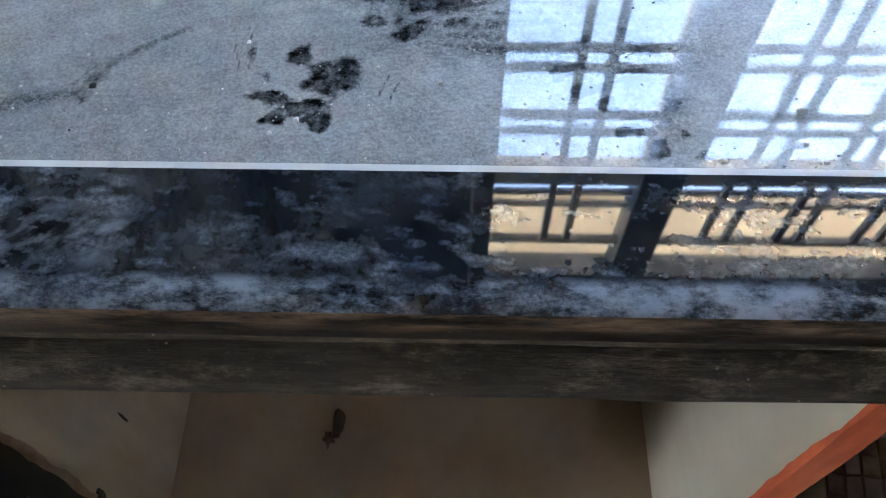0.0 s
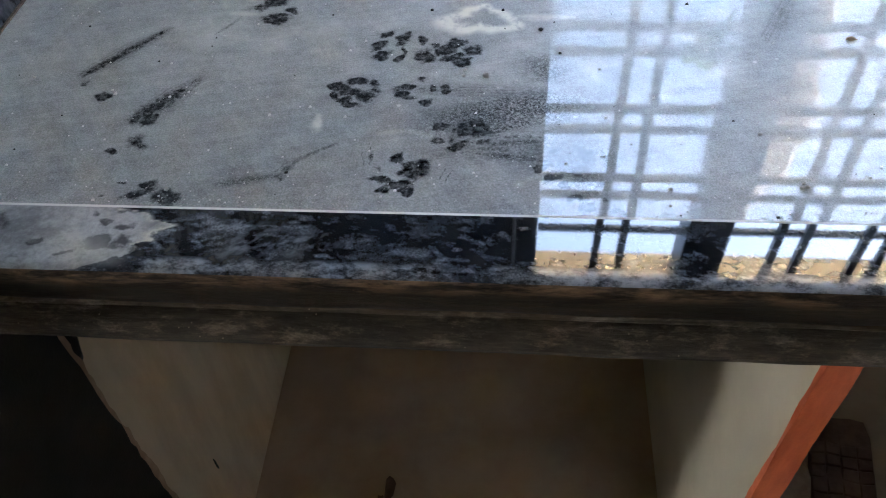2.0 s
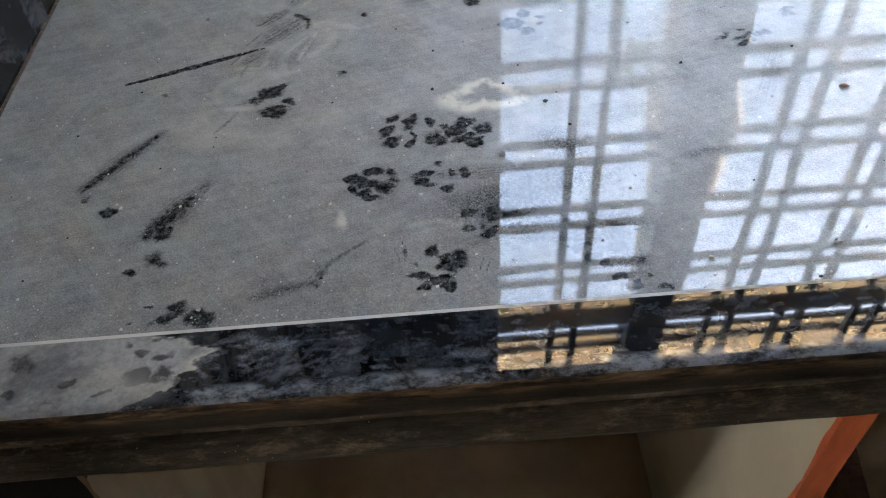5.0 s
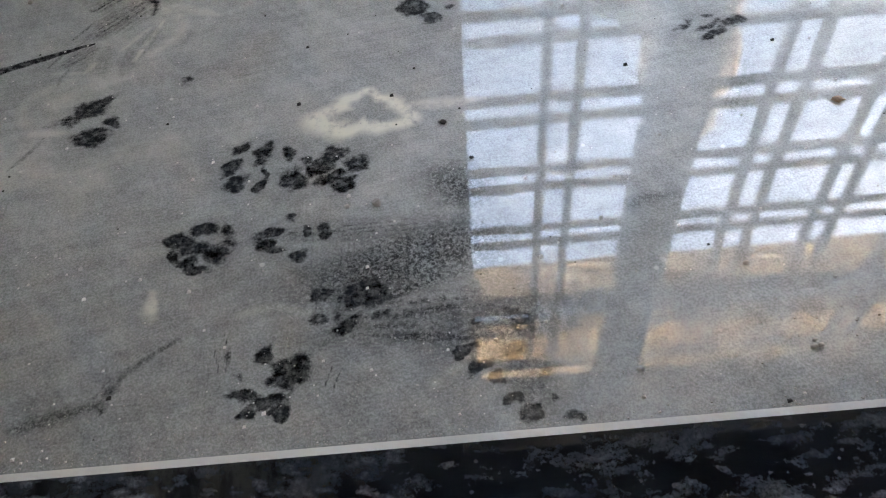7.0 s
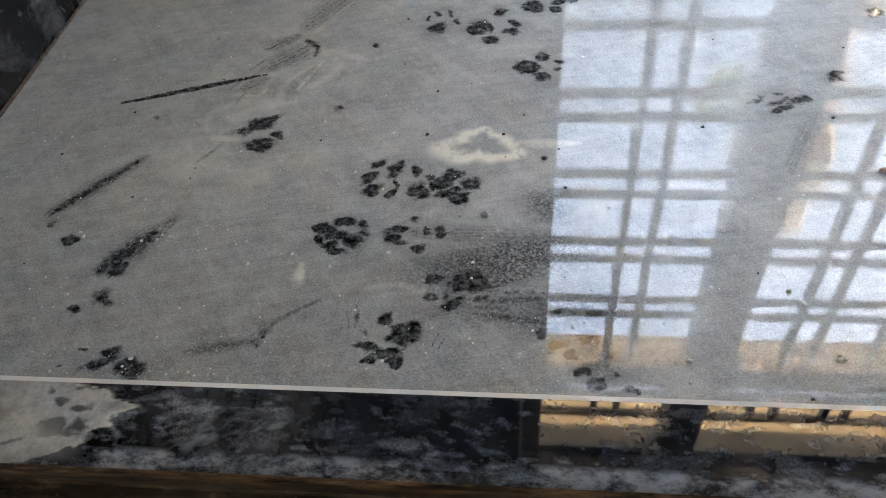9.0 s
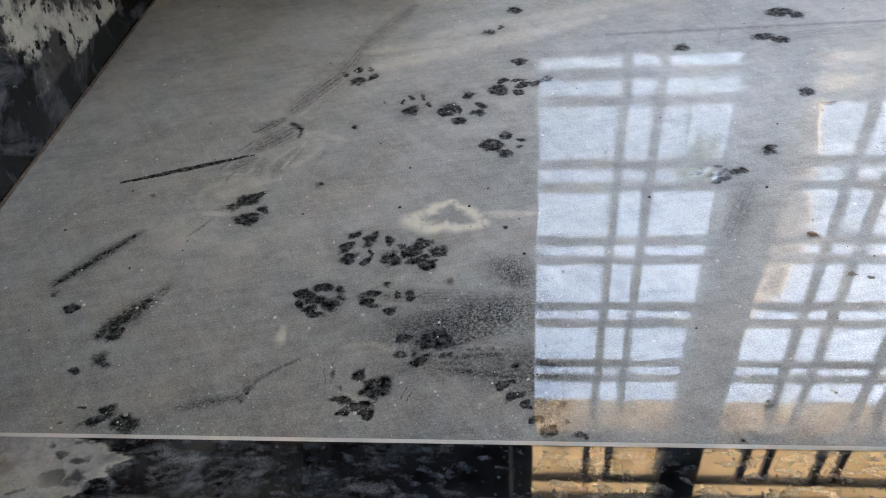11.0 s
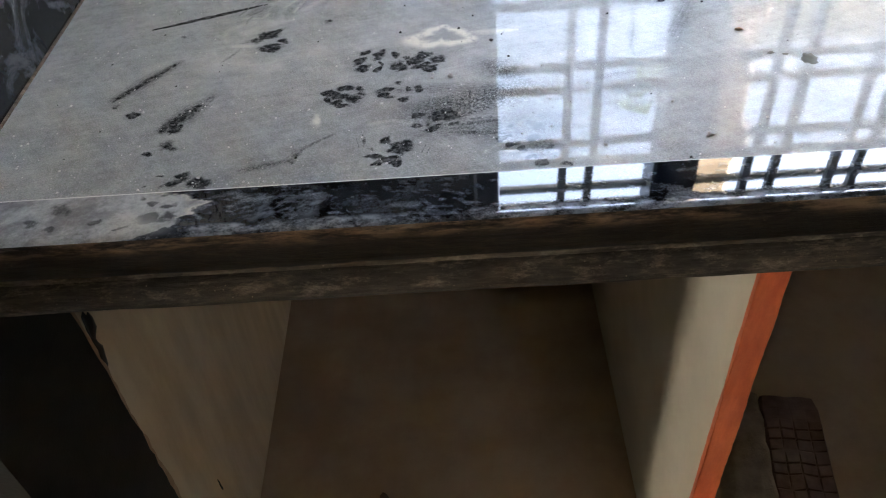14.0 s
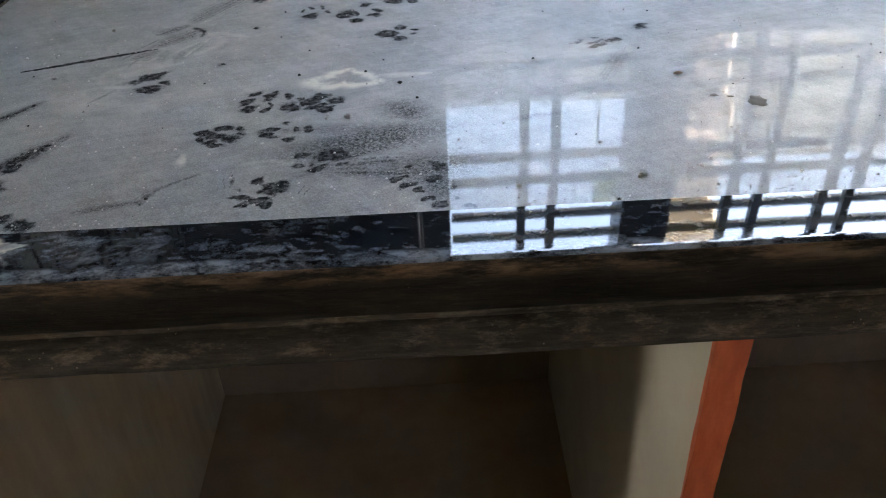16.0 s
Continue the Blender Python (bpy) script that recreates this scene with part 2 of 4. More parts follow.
DUSTY = dusty_granite()
STRIP = strip_granite()
DADO = dado_granite()
NOSE_TOP = grime("grimy_polished_edge", (0.008, 0.006, 0.0045), (0.032, 0.023, 0.015), (0.27, 0.175, 0.1), 0.62, (0.848, 0.858))
NOSE_LOW = grime("dusty_lower_edge", (0.036, 0.028, 0.02), (0.095, 0.074, 0.052), (0.33, 0.26, 0.18), 0.78)
CEMENT = plain("white_cement", (0.62, 0.61, 0.58), (0.8, 0.79, 0.76), 0.8)
CREAM = plain("cream_limewash", (0.56, 0.435, 0.3), (0.76, 0.63, 0.46), 0.85, 14, 260, 0.25, stretch=(1, 1.6, 0.35))
PALE = plain("pale_limewash", (0.53, 0.475, 0.38), (0.65, 0.59, 0.485), 0.85, 9, 260, 0.25)
ORANGE = plain("orange_paint", (0.5, 0.085, 0.028), (0.82, 0.2, 0.07), 0.55, 60, 500, 0.35, stretch=(1, 1, 0.2))
FADED = plain("faded_orange_paint", (0.4, 0.26, 0.16), (0.55, 0.38, 0.25), 0.7, 60, 500, 0.35)
BAYFLOOR = plain("dusty_brown_concrete", (0.4, 0.27, 0.18), (0.58, 0.42, 0.29), 0.9, 8, 300, 0.4)
PLASTER = plain("grey_plaster", (0.34, 0.295, 0.24), (0.48, 0.43, 0.36), 0.9, 6, 200, 0.4)
BACKWALL = plain("dark_cement_plaster", (0.04, 0.037, 0.033), (0.09, 0.083, 0.073), 0.9, 6, 200, 0.4)
# brown plaster with the shade deep in the cabinets put into its colour
SHADED = plain("shaded_brown_plaster", (0.22, 0.15, 0.1), (0.36, 0.26, 0.18), 0.9, 8, 250, 0.4)
BLACK = plain("blackened_edge", (0.008, 0.008, 0.007), (0.022, 0.021, 0.018), 0.5, 30, 400, 0.4)
FLOOR = plain("dusty_floor_tiles", (0.3, 0.23, 0.165), (0.42, 0.335, 0.25), 0.5, 5, 200, 0.2)
FRAME = plain("dark_window_frame", (0.03, 0.03, 0.032), (0.07, 0.068, 0.066), 0.35, 30, 500, 0.2)
BAR = plain("grey_grille_paint", (0.07, 0.07, 0.075), (0.12, 0.12, 0.12), 0.45, 60, 500, 0.2)
SOFFIT = plain("tan_wash_soffit", (0.72, 0.56, 0.38), (0.82, 0.67, 0.48), 0.85, 6, 200, 0.3)
PEACH = plain("peach_house_paint", (0.64, 0.49, 0.34), (0.76, 0.62, 0.46), 0.85, 3, 80, 0.3)
# house and parapet tones lowered to carry the shade on the side facing the window
HOUSE = plain("shaded_yellow_house_paint", (0.2, 0.18, 0.12), (0.28, 0.255, 0.18), 0.85, 3, 80, 0.3)
PARAPET = plain("shaded_weathered_concrete", (0.14, 0.135, 0.125), (0.24, 0.23, 0.21), 0.9, 4, 90, 0.4)
BOUNCE = plain("pale_bounce_wall", (0.25, 0.235, 0.21), (0.33, 0.315, 0.285), 0.9, 3, 80, 0.3)
EARTH = plain("pale_sandy_yard", (0.5, 0.43, 0.33), (0.62, 0.54, 0.43), 0.95, 2, 40, 0.6)
CLAY = plain("red_clay", (0.13, 0.072, 0.052), (0.26, 0.155, 0.115), 0.9, 40, 500, 0.6)
MORTAR = plain("cement_coated_brick", (0.24, 0.165, 0.11), (0.42, 0.31, 0.215), 0.95, 45, 500, 0.8)


def leaf_green():
    """A thin leaf that glows when the sky stands behind it."""
    g = Graph("green_leaf")
    tone = g.mix(g.noise(60, 4, 0.6), (0.07, 0.14, 0.015), (0.14, 0.22, 0.035))
    g.done(tone, 0.5, 1.4)
    thin, both = g.n.new("ShaderNodeBsdfTranslucent"), g.n.new("ShaderNodeMixShader")
    thin.inputs["Color"].default_value = (0.5, 0.62, 0.08, 1)
    both.inputs[0].default_value = 0.55
    g.l.new(g.b.outputs[0], both.inputs[1])
    g.l.new(thin.outputs[0], both.inputs[2])
    g.l.new(both.outputs[0], g.n["Material Output"].inputs["Surface"])
    return g.m


LEAF = leaf_green()
DUSTLINE = grime("groove_dust", (0.05, 0.038, 0.026), (0.16, 0.125, 0.088), (0.4, 0.32, 0.23), 0.9)
CHALK = plain("chalky_white", (0.6, 0.59, 0.56), (0.8, 0.79, 0.76), 0.9, 300, 900, 0.3)
CRUST = plain("dried_grey_mud", (0.17, 0.165, 0.14), (0.26, 0.25, 0.215), 0.95, 120, 700, 0.5)
STONE = plain("grit", (0.25, 0.24, 0.22), (0.6, 0.58, 0.54), 0.9, 300, 900, 0.3)


# ---- builders ----
def obj(name, bm, material, parent=None, label="", smooth=False):
    me = bpy.data.meshes.new(name)
    if smooth:
        for f in bm.faces:
            f.smooth = True
    bm.to_mesh(me)
    bm.free()
    me.materials.append(material)
    ob = new(name, me)
    if parent:
        ob.parent = parent
    if label:
        ob["label"] = label
    return ob


part = obj


def boxes(*spans, bevel=0.0):
    """A bmesh of boxes given as (x0, x1, y0, y1, z0, z1)."""
    bm = bmesh.new()
    for x0, x1, y0, y1, z0, z1 in spans:
        m = Matrix.LocRotScale(((x0 + x1) / 2, (y0 + y1) / 2, (z0 + z1) / 2), None, (x1 - x0, y1 - y0, z1 - z0))
        bmesh.ops.create_cube(bm, size=1, matrix=m)
    if bevel:
        bmesh.ops.bevel(bm, geom=bm.edges[:], offset=bevel, segments=2, affect="EDGES", profile=0.5)
    return bm


def thing(name, label, category, **more):
    return tagged(new(name), label, category, **more)


def extrude_x(profile, x0, x1, pieces=60, wobble=0.0):
    """A moulding: a closed (y, z) profile run along x with a slight unevenness."""
    bm = bmesh.new()
    rings = []
    for i in range(pieces + 1):
        x = x0 + (x1 - x0) * i / pieces
        ring = []
        for k, (y, z) in enumerate(profile):
            d = wobble * noise.noise((x * 30, k * 0.7, 0))
            ring.append(bm.verts.new((x, y + d, z + d * 0.6)))
        rings.append(ring)
    for a, b in zip(rings, rings[1:]):
        for k in range(len(profile)):
            q = (k + 1) % len(profile)
            bm.faces.new((a[k], b[k], b[q], a[q]))
    bm.faces.new(rings[0])
    bm.faces.new(rings[-1][::-1])
    bmesh.ops.recalc_face_normals(bm, faces=bm.faces[:])
    return bm


def ragged(x0, x1, y0, y1, z0, z1, amp, pieces=70, seed=0.0, both=False):
    """An upright slab whose y1 edge (or both front corners in x) wanders as hand-laid paint does."""
    bm = bmesh.new()
    rings = []
    for i in range(pieces + 1):
        z = z0 + (z1 - z0) * i / pieces
        d = amp * (noise.noise((z * 25, seed, 0)) + 0.6 * noise.noise((z * 90, seed, 3)))
        e = amp * (noise.noise((z * 31, seed, 7)) + 0.6 * noise.noise((z * 120, seed, 9)))
        if both:
            c = [(x0 + d * 0.3, y0), (x1 + e * 0.3, y0), (x1 + e * 0.3, y1 + e), (x0 + d * 0.3, y1 + d)]
        else:
            c = [(x0, y0), (x1, y0), (x1, y1 + d), (x0, y1 + d)]
        rings.append([bm.verts.new((x, y, z)) for x, y in c])
    for a, b in zip(rings, rings[1:]):
        for k in range(4):
            bm.faces.new((a[k], a[(k + 1) % 4], b[(k + 1) % 4], b[k]))
    bm.faces.new(rings[0][::-1])
    bm.faces.new(rings[-1])
    bmesh.ops.recalc_face_normals(bm, faces=bm.faces[:])
    return bm


def lump(x, y, z, a, b, c, seed=0, rough=0.3, parts=2):
    """A small uneven crumb."""
    bm = bmesh.new()
    bmesh.ops.create_icosphere(bm, subdivisions=parts, radius=1)
    for v in bm.verts:
        k = 1 + rough * noise.noise(v.co * 1.6 + Vector((seed * 3.1, seed, 0)))
        v.co = Vector((x + v.co.x * a * k, y + v.co.y * b * k, z + v.co.z * c * k))
    return bm


# ---- large structure ----
TOP = 0.86
LEFT, BACK, SHELF = -0.275, 0.645, 0.22
tagged(obj("floor", boxes((-3.2, 2.6, -2.8, 0.9, -0.1, 0.0)), FLOOR), "dusty grey floor of the unfinished kitchen", "floor", kind="structure")
tagged(obj("ceiling", boxes((-3.2, 2.6, -2.8, 0.9, 2.9, 3.0)), PLASTER), "plain plastered ceiling over the kitchen", "ceiling", kind="structure")
X0, X1, Z0, Z1, OUT = 0.018, 0.98, 0.957, 2.26, 0.875
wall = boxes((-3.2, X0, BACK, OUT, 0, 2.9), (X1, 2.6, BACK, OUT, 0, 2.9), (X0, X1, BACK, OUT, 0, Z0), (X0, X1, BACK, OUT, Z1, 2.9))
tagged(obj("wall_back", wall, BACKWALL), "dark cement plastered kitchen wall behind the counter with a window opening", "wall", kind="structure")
tagged(obj("wall_left", boxes((LEFT - 0.12, LEFT, 0.03, BACK, 0, 0.8225), (LEFT - 0.12, LEFT - 0.007, 0.03, BACK, 0.8225, 2.9)), CREAM), "cream plastered side wall that ends beside the counter", "wall", kind="structure")
tagged(obj("wall_right", boxes((2.6, 2.72, -2.8, 0.9, 0, 2.9)), PLASTER), "plain plastered wall", "wall", kind="structure")
# square opening is made up to let fill light reach the cabinets
tagged(obj("wall_front", boxes((-3.2, 1.0, -2.92, -2.8, 0, 2.9), (1.36, 2.6, -2.92, -2.8, 0, 2.9), (1.0, 1.36, -2.92, -2.8, 0, 1.3), (1.0, 1.36, -2.92, -2.8, 1.64, 2.9)), PLASTER), "unseen plastered wall with a small square opening added for fill light", "wall", kind="structure")
# unseen wall; its doorway is placed and sized for the side light
far = boxes((-3.32, -3.2, -2.8, -1.5, 0, 2.9), (-3.32, -3.2, -1.12, 0.9, 0, 2.9), (-3.32, -3.2, -1.5, -1.12, 2.05, 2.9))
tagged(obj("wall_far", far, PLASTER), "unseen plastered wall with a doorway for side light", "wall", kind="structure")
# unseen upper part added up to 2.1 m to darken the counter's reflections
dado = boxes((LEFT - 0.007, LEFT - 0.0035, 0.034, BACK, 0.824, 2.1))
tagged(obj("dado", dado, DADO), "dark polished stone dado with cement smears", "wall tile", kind="structure")
tagged(obj("trim", ragged(LEFT - 0.126, LEFT + 0.004, 0.026, 0.146, 0, 0.803, 0.003), BLACK), "blackened stone lining on the end of the side wall", "trim", kind="structure")
tagged(obj("paint_trim", ragged(LEFT - 0.02, LEFT + 0.0015, 0.13, 0.1535, SHELF, 0.803, 0.004, 110, 2.5), FADED), "ragged faded orange paint line beside the blackened lining", "trim", kind="structure")
tagged(obj("bay_floor", boxes((LEFT, 2.6, 0.13, BACK, 0, SHELF)), BAYFLOOR), "dusty brown concrete base inside the open cabinets", "plinth", kind="structure")


# back face painted darker so the cabinets fade into shade
tagged(obj("bay_back", boxes((LEFT, 2.6, BACK - 0.006, BACK - 0.001, SHELF, 0.8225)), SHADED), "brown plaster at the back of the open cabinets, darkened for shade", "plaster", kind="structure")


# ---- kitchen counter ----
counter = thing("kitchen_counter", "black granite kitchen counter covered in grey dust with paw prints", "counter")
XR = 2.6
nose_y = [(0.107, 0.858), (0.078, 0.8595), (0.0762, 0.8603), (0.0742, 0.8598), (0.0733, 0.857), (0.0742, 0.850), (0.0775, 0.841), (0.0825, 0.831), (0.0866, 0.8235), (0.107, 0.8228)]
part("front_edge", extrude_x(nose_y, LEFT, XR, 140, 0.0006), NOSE_TOP, counter, "rounded dark granite nosing with brown grime", True)
low = [(0.16, 0.8225), (0.0868, 0.8222), (0.0815, 0.8212), (0.077, 0.8178), (0.0748, 0.812), (0.0768, 0.8065), (0.083, 0.8035), (0.16, 0.803)]
part("lower_edge", extrude_x(low, LEFT, XR, 140, 0.0006), NOSE_LOW, counter, "dusty second layer of the granite nosing", True)


part("dust_line", extrude_x([(0.0875, 0.8242), (0.0864, 0.8242), (0.0852, 0.8226), (0.0848, 0.8212), (0.0875, 0.8212)], LEFT, XR, 260, 0.0009), DUSTLINE, counter, "line of pale brown dust in the groove")


def field_grid(name, x0, x1, y0, y1, step, height, material, parent, fields, label):
    """A flat stone top as a fine sheet that carries wear masks."""
    nx, ny = int((x1 - x0) / step) + 1, int((y1 - y0) / step) + 1
    gx, gy = np.meshgrid(np.linspace(x0, x1, nx), np.linspace(y0, y1, ny))
    co = np.stack([gx.ravel(), gy.ravel(), height(gx, gy).ravel()], 1)
    i = np.arange(nx * ny).reshape(ny, nx)
    quads = np.stack([i[:-1, :-1].ravel(), i[:-1, 1:].ravel(), i[1:, 1:].ravel(), i[1:, :-1].ravel()], 1)
    me = bpy.data.meshes.new(name)
    me.from_pydata(co.tolist(), [], quads.tolist())
    for key, values in fields(gx, gy).items():
        a = me.attributes.new(key, "FLOAT", "POINT")
        a.data.foreach_set("value", np.ascontiguousarray(values.ravel(), dtype=np.float32))
    me.materials.append(material)
    ob = new(name, me)
    ob.parent = parent
    ob["label"] = label
    return ob


class Wear:
    """Marks in the dust, gathered as soft masks over the stone."""

    def __init__(self, gx, gy):
        wave = np.random.default_rng(3)
        du, dv = np.zeros_like(gx), np.zeros_like(gx)
        for size, amp in ((0.012, 0.0008), (0.006, 0.0004), (0.003, 0.00022)):
            for d in (du, dv):
                for turn in wave.uniform(0, 2 * math.pi, 5):
                    k = 2 * math.pi / (size * wave.uniform(0.7, 1.4))
                    d += amp * 0.45 * np.sin(k * (gx * math.cos(turn) + gy * math.sin(turn)) + wave.uniform(0, 6))
        self.x, self.y = gx + du, gy + dv
        self.u, self.v = gx + 0.25 * du, gy + 0.25 * dv
        self.f = {k: np.zeros_like(gx) for k in ("wipe", "smear", "grit", "pale")}
        self.rng = np.random.default_rng(7)

    def spot(self, key, x, y, a, b, turn=0.0, s=1.0, soft=0.45):
        c, d = math.cos(radians(turn)), math.sin(radians(turn))
        u, v = (self.x - x) * c + (self.y - y) * d, -(self.x - x) * d + (self.y - y) * c
        r = np.sqrt((u / a) ** 2 + (v / b) ** 2)
        f = s * np.clip((1 + soft - r) / (2 * soft), 0, 1)
        self.f[key] = np.maximum(self.f[key], f)

    def toe(self, x, y, a, b, turn, s):
        self.spot("wipe", x, y, a * 1.12, b * 1.18, turn, s * 1.05, 0.55)
        self.spot("smear", x, y, a * 1.6, b * 1.8, turn, s * 0.5, 0.8)

    def stroke(self, key, xa, ya, xb, yb, w, s=1.0, taper=0.3, soft=0.6):
        dx, dy = xb - xa, yb - ya
        n = math.hypot(dx, dy)
        t = np.clip(((self.u - xa) * dx + (self.v - ya) * dy) / n / n, 0, 1)
        d = np.hypot(self.u - xa - t * dx, self.v - ya - t * dy)
        r = d / (w * (taper + (1 - taper) * np.sin(np.pi * np.clip(t * 0.85 + 0.12, 0, 1))))
        f = s * np.clip((1 + soft - r) / (2 * soft), 0, 1)
        if key == "smear":
            p = ((self.u - xa) * dy - (self.v - ya) * dx) / n
            hair = np.zeros_like(p)
            for k in range(6):
                hair += np.sin(2 * math.pi * p / self.rng.uniform(0.0009, 0.0045) + self.rng.uniform(0, 6) + 1.5 * np.sin(t * 3 + k))
            f = f * np.clip(0.74 + 0.13 * hair, 0.3, 1.0)
        self.f[key] = np.maximum(self.f[key], f)


def slab_marks(gx, gy):
    w = Wear(gx, gy)
    # prints of pads and toes
    w.toe(-0.0569, 0.2448, 0.0037, 0.0023, 34, 0.9)
    w.toe(-0.0475, 0.2423, 0.0048, 0.0035, 51, 0.9)
    w.toe(-0.0488, 0.2369, 0.0039, 0.0018, 13, 0.6)
    w.toe(-0.0600, 0.2346, 0.0046, 0.0031, 45, 0.95)
    w.toe(-0.0573, 0.2262, 0.0050, 0.0035, 34, 0.8)
    w.toe(-0.0474, 0.2238, 0.0033, 0.0021, 43, 1)
    w.toe(-0.0463, 0.2303, 0.0044, 0.0012, 93, 0.8)
    w.toe(-0.0371, 0.2398, 0.0041, 0.0024, 103, 0.8)
    w.toe(-0.0295, 0.2347, 0.0036, 0.0018, 100, 0.7)
    w.toe(-0.0345, 0.2252, 0.0061, 0.0049, 115, 0.85)
    w.toe(-0.0226, 0.2319, 0.0069, 0.0034, 39, 1)
    w.toe(-0.0187, 0.2379, 0.0048, 0.0032, 14, 0.95)
    w.toe(-0.0197, 0.2249, 0.0076, 0.0030, 17, 0.75)
    w.toe(-0.0140, 0.2209, 0.0047, 0.0029, 24, 1)
    w.toe(-0.0094, 0.2315, 0.0053, 0.0046, 117, 0.7)
    w.toe(-0.0757, 0.1986, 0.0050, 0.0034, 167, 1)
    w.toe(-0.0672, 0.2036, 0.0051, 0.0024, 3, 0.9)
    w.toe(-0.0592, 0.2023, 0.0054, 0.0030, 165, 0.6)
    w.toe(-0.0777, 0.1920, 0.0032, 0.0022, 115, 1)
    w.toe(-0.0677, 0.1946, 0.0086, 0.0031, 177, 0.75)
    w.toe(-0.0621, 0.1918, 0.0047, 0.0033, 165, 0.95)
    w.toe(-0.0720, 0.1878, 0.0038, 0.0026, 167, 0.9)
    w.toe(-0.0680, 0.1851, 0.0040, 0.0022, 173, 0.9)
    w.toe(-0.0568, 0.1971, 0.0029, 0.0024, 130, 0.6)
    w.toe(-0.0424, 0.1992, 0.0056, 0.0024, 9, 1)
    w.toe(-0.0414, 0.1930, 0.0056, 0.0022, 163, 0.85)
    w.toe(-0.0340, 0.2062, 0.0029, 0.0016, 175, 0.6)
    w.toe(-0.0281, 0.1986, 0.0031, 0.0017, 101, 0.9)
    w.toe(-0.0215, 0.1977, 0.0039, 0.0022, 100, 0.85)
    w.toe(-0.0309, 0.1876, 0.0028, 0.0022, 165, 0.9)
    w.toe(-0.0219, 0.1691, 0.0043, 0.0028, 38, 1)
    w.toe(-0.0231, 0.1599, 0.0039, 0.0032, 63, 0.7)
    w.toe(-0.0080, 0.1684, 0.0078, 0.0052, 10, 1)
    w.toe(-0.0136, 0.1549, 0.0055, 0.0026, 25, 0.75)
    w.toe(-0.0160, 0.1600, 0.0040, 0.0020, 60, 0.55)
    w.toe(-0.0010, 0.1585, 0.0050, 0.0022, 20, 0.6)
    w.toe(-0.0007, 0.1658, 0.0033, 0.0026, 150, 0.7)
    w.toe(-0.0398, 0.1459, 0.0037, 0.0029, 121, 1)
    w.toe(-0.0322, 0.1384, 0.0055, 0.0043, 175, 1)
    w.toe(-0.0277, 0.1421, 0.0051, 0.0035, 115, 0.7)
    w.toe(-0.0462, 0.1323, 0.0047, 0.0023, 166, 1)
    w.toe(-0.0377, 0.1293, 0.0053, 0.0018, 12, 0.9)
    w.toe(-0.0444, 0.1261, 0.0033, 0.0021, 24, 0.95)
    w.toe(-0.0339, 0.1255, 0.0031, 0.0024, 44, 1)
    w.toe(-0.0483, 0.1390, 0.0026, 0.0015, 174, 0.5)
    w.toe(-0.0528, 0.1469, 0.0043, 0.0011, 85, 0.5)
    w.toe(0.0454, 0.1522, 0.0048, 0.0045, 89, 0.75)
    w.toe(0.0309, 0.1529, 0.0026, 0.0016, 29, 0.8)
    w.toe(0.0262, 0.1419, 0.0038, 0.0021, 28, 0.95)
    w.toe(0.0312, 0.1358, 0.0053, 0.0022, 44, 0.95)
    w.toe(0.0361, 0.1313, 0.0035, 0.0015, 106, 0.85)
    w.toe(0.0434, 0.1403, 0.0040, 0.0034, 53, 0.8)
    w.toe(0.0402, 0.1232, 0.0024, 0.0016, 150, 0.9)
    w.toe(0.0456, 0.1179, 0.0034, 0.0029, 137, 0.95)
    w.toe(0.0505, 0.1298, 0.0052, 0.0017, 89, 0.6)
    w.toe(0.0583, 0.1157, 0.0033, 0.0016, 20, 0.7)
    w.toe(0.0527, 0.1226, 0.0019, 0.0011, 153, 0.7)
    w.toe(-0.0896, 0.4207, 0.0040, 0.0027, 103, 0.6)
    w.toe(-0.0806, 0.4271, 0.0040, 0.0029, 57, 0.8)
    w.toe(-0.0725, 0.4273, 0.0040, 0.0024, 105, 0.6)
    w.toe(-0.0789, 0.4116, 0.0062, 0.0054, 21, 0.75)
    w.toe(-0.0689, 0.4163, 0.0041, 0.0024, 71, 1)
    w.toe(-0.0442, 0.3820, 0.0028, 0.0015, 101, 0.8)
    w.toe(-0.0385, 0.3879, 0.0036, 0.0019, 100, 0.7)
    w.toe(-0.0309, 0.3882, 0.0036, 0.0019, 99, 0.7)
    w.toe(-0.0265, 0.3782, 0.0035, 0.0019, 99, 0.7)
    w.toe(-0.0373, 0.3707, 0.0055, 0.0047, 25, 0.9)
    w.toe(-0.0114, 0.3753, 0.0052, 0.0041, 4, 0.9)
    w.toe(-0.0139, 0.3687, 0.0055, 0.0050, 69, 1)
    w.toe(-0.0056, 0.3716, 0.0054, 0.0022, 95, 0.8)
    w.toe(0.0000, 0.3884, 0.0042, 0.0034, 30, 1)
    w.toe(0.0096, 0.3761, 0.0048, 0.0028, 137, 0.85)
    w.toe(0.0082, 0.3668, 0.0046, 0.0043, 92, 0.8)
    w.toe(-0.0047, 0.3577, 0.0048, 0.0038, 164, 0.85)
    w.toe(0.0208, 0.3949, 0.0062, 0.0055, 38, 1)
    w.toe(0.0228, 0.4064, 0.0038, 0.0027, 43, 0.8)
    w.toe(0.0342, 0.4071, 0.0053, 0.0022, 6, 0.8)
    w.toe(0.0369, 0.4004, 0.0063, 0.0028, 22, 0.9)
    w.toe(0.0344, 0.3912, 0.0034, 0.0028, 12, 0.95)
    w.toe(0.0463, 0.4034, 0.0061, 0.0026, 38, 0.8)
    w.toe(0.0540, 0.4088, 0.0047, 0.0030, 54, 0.6)
    w.toe(0.0168, 0.3293, 0.0066, 0.0053, 168, 1)
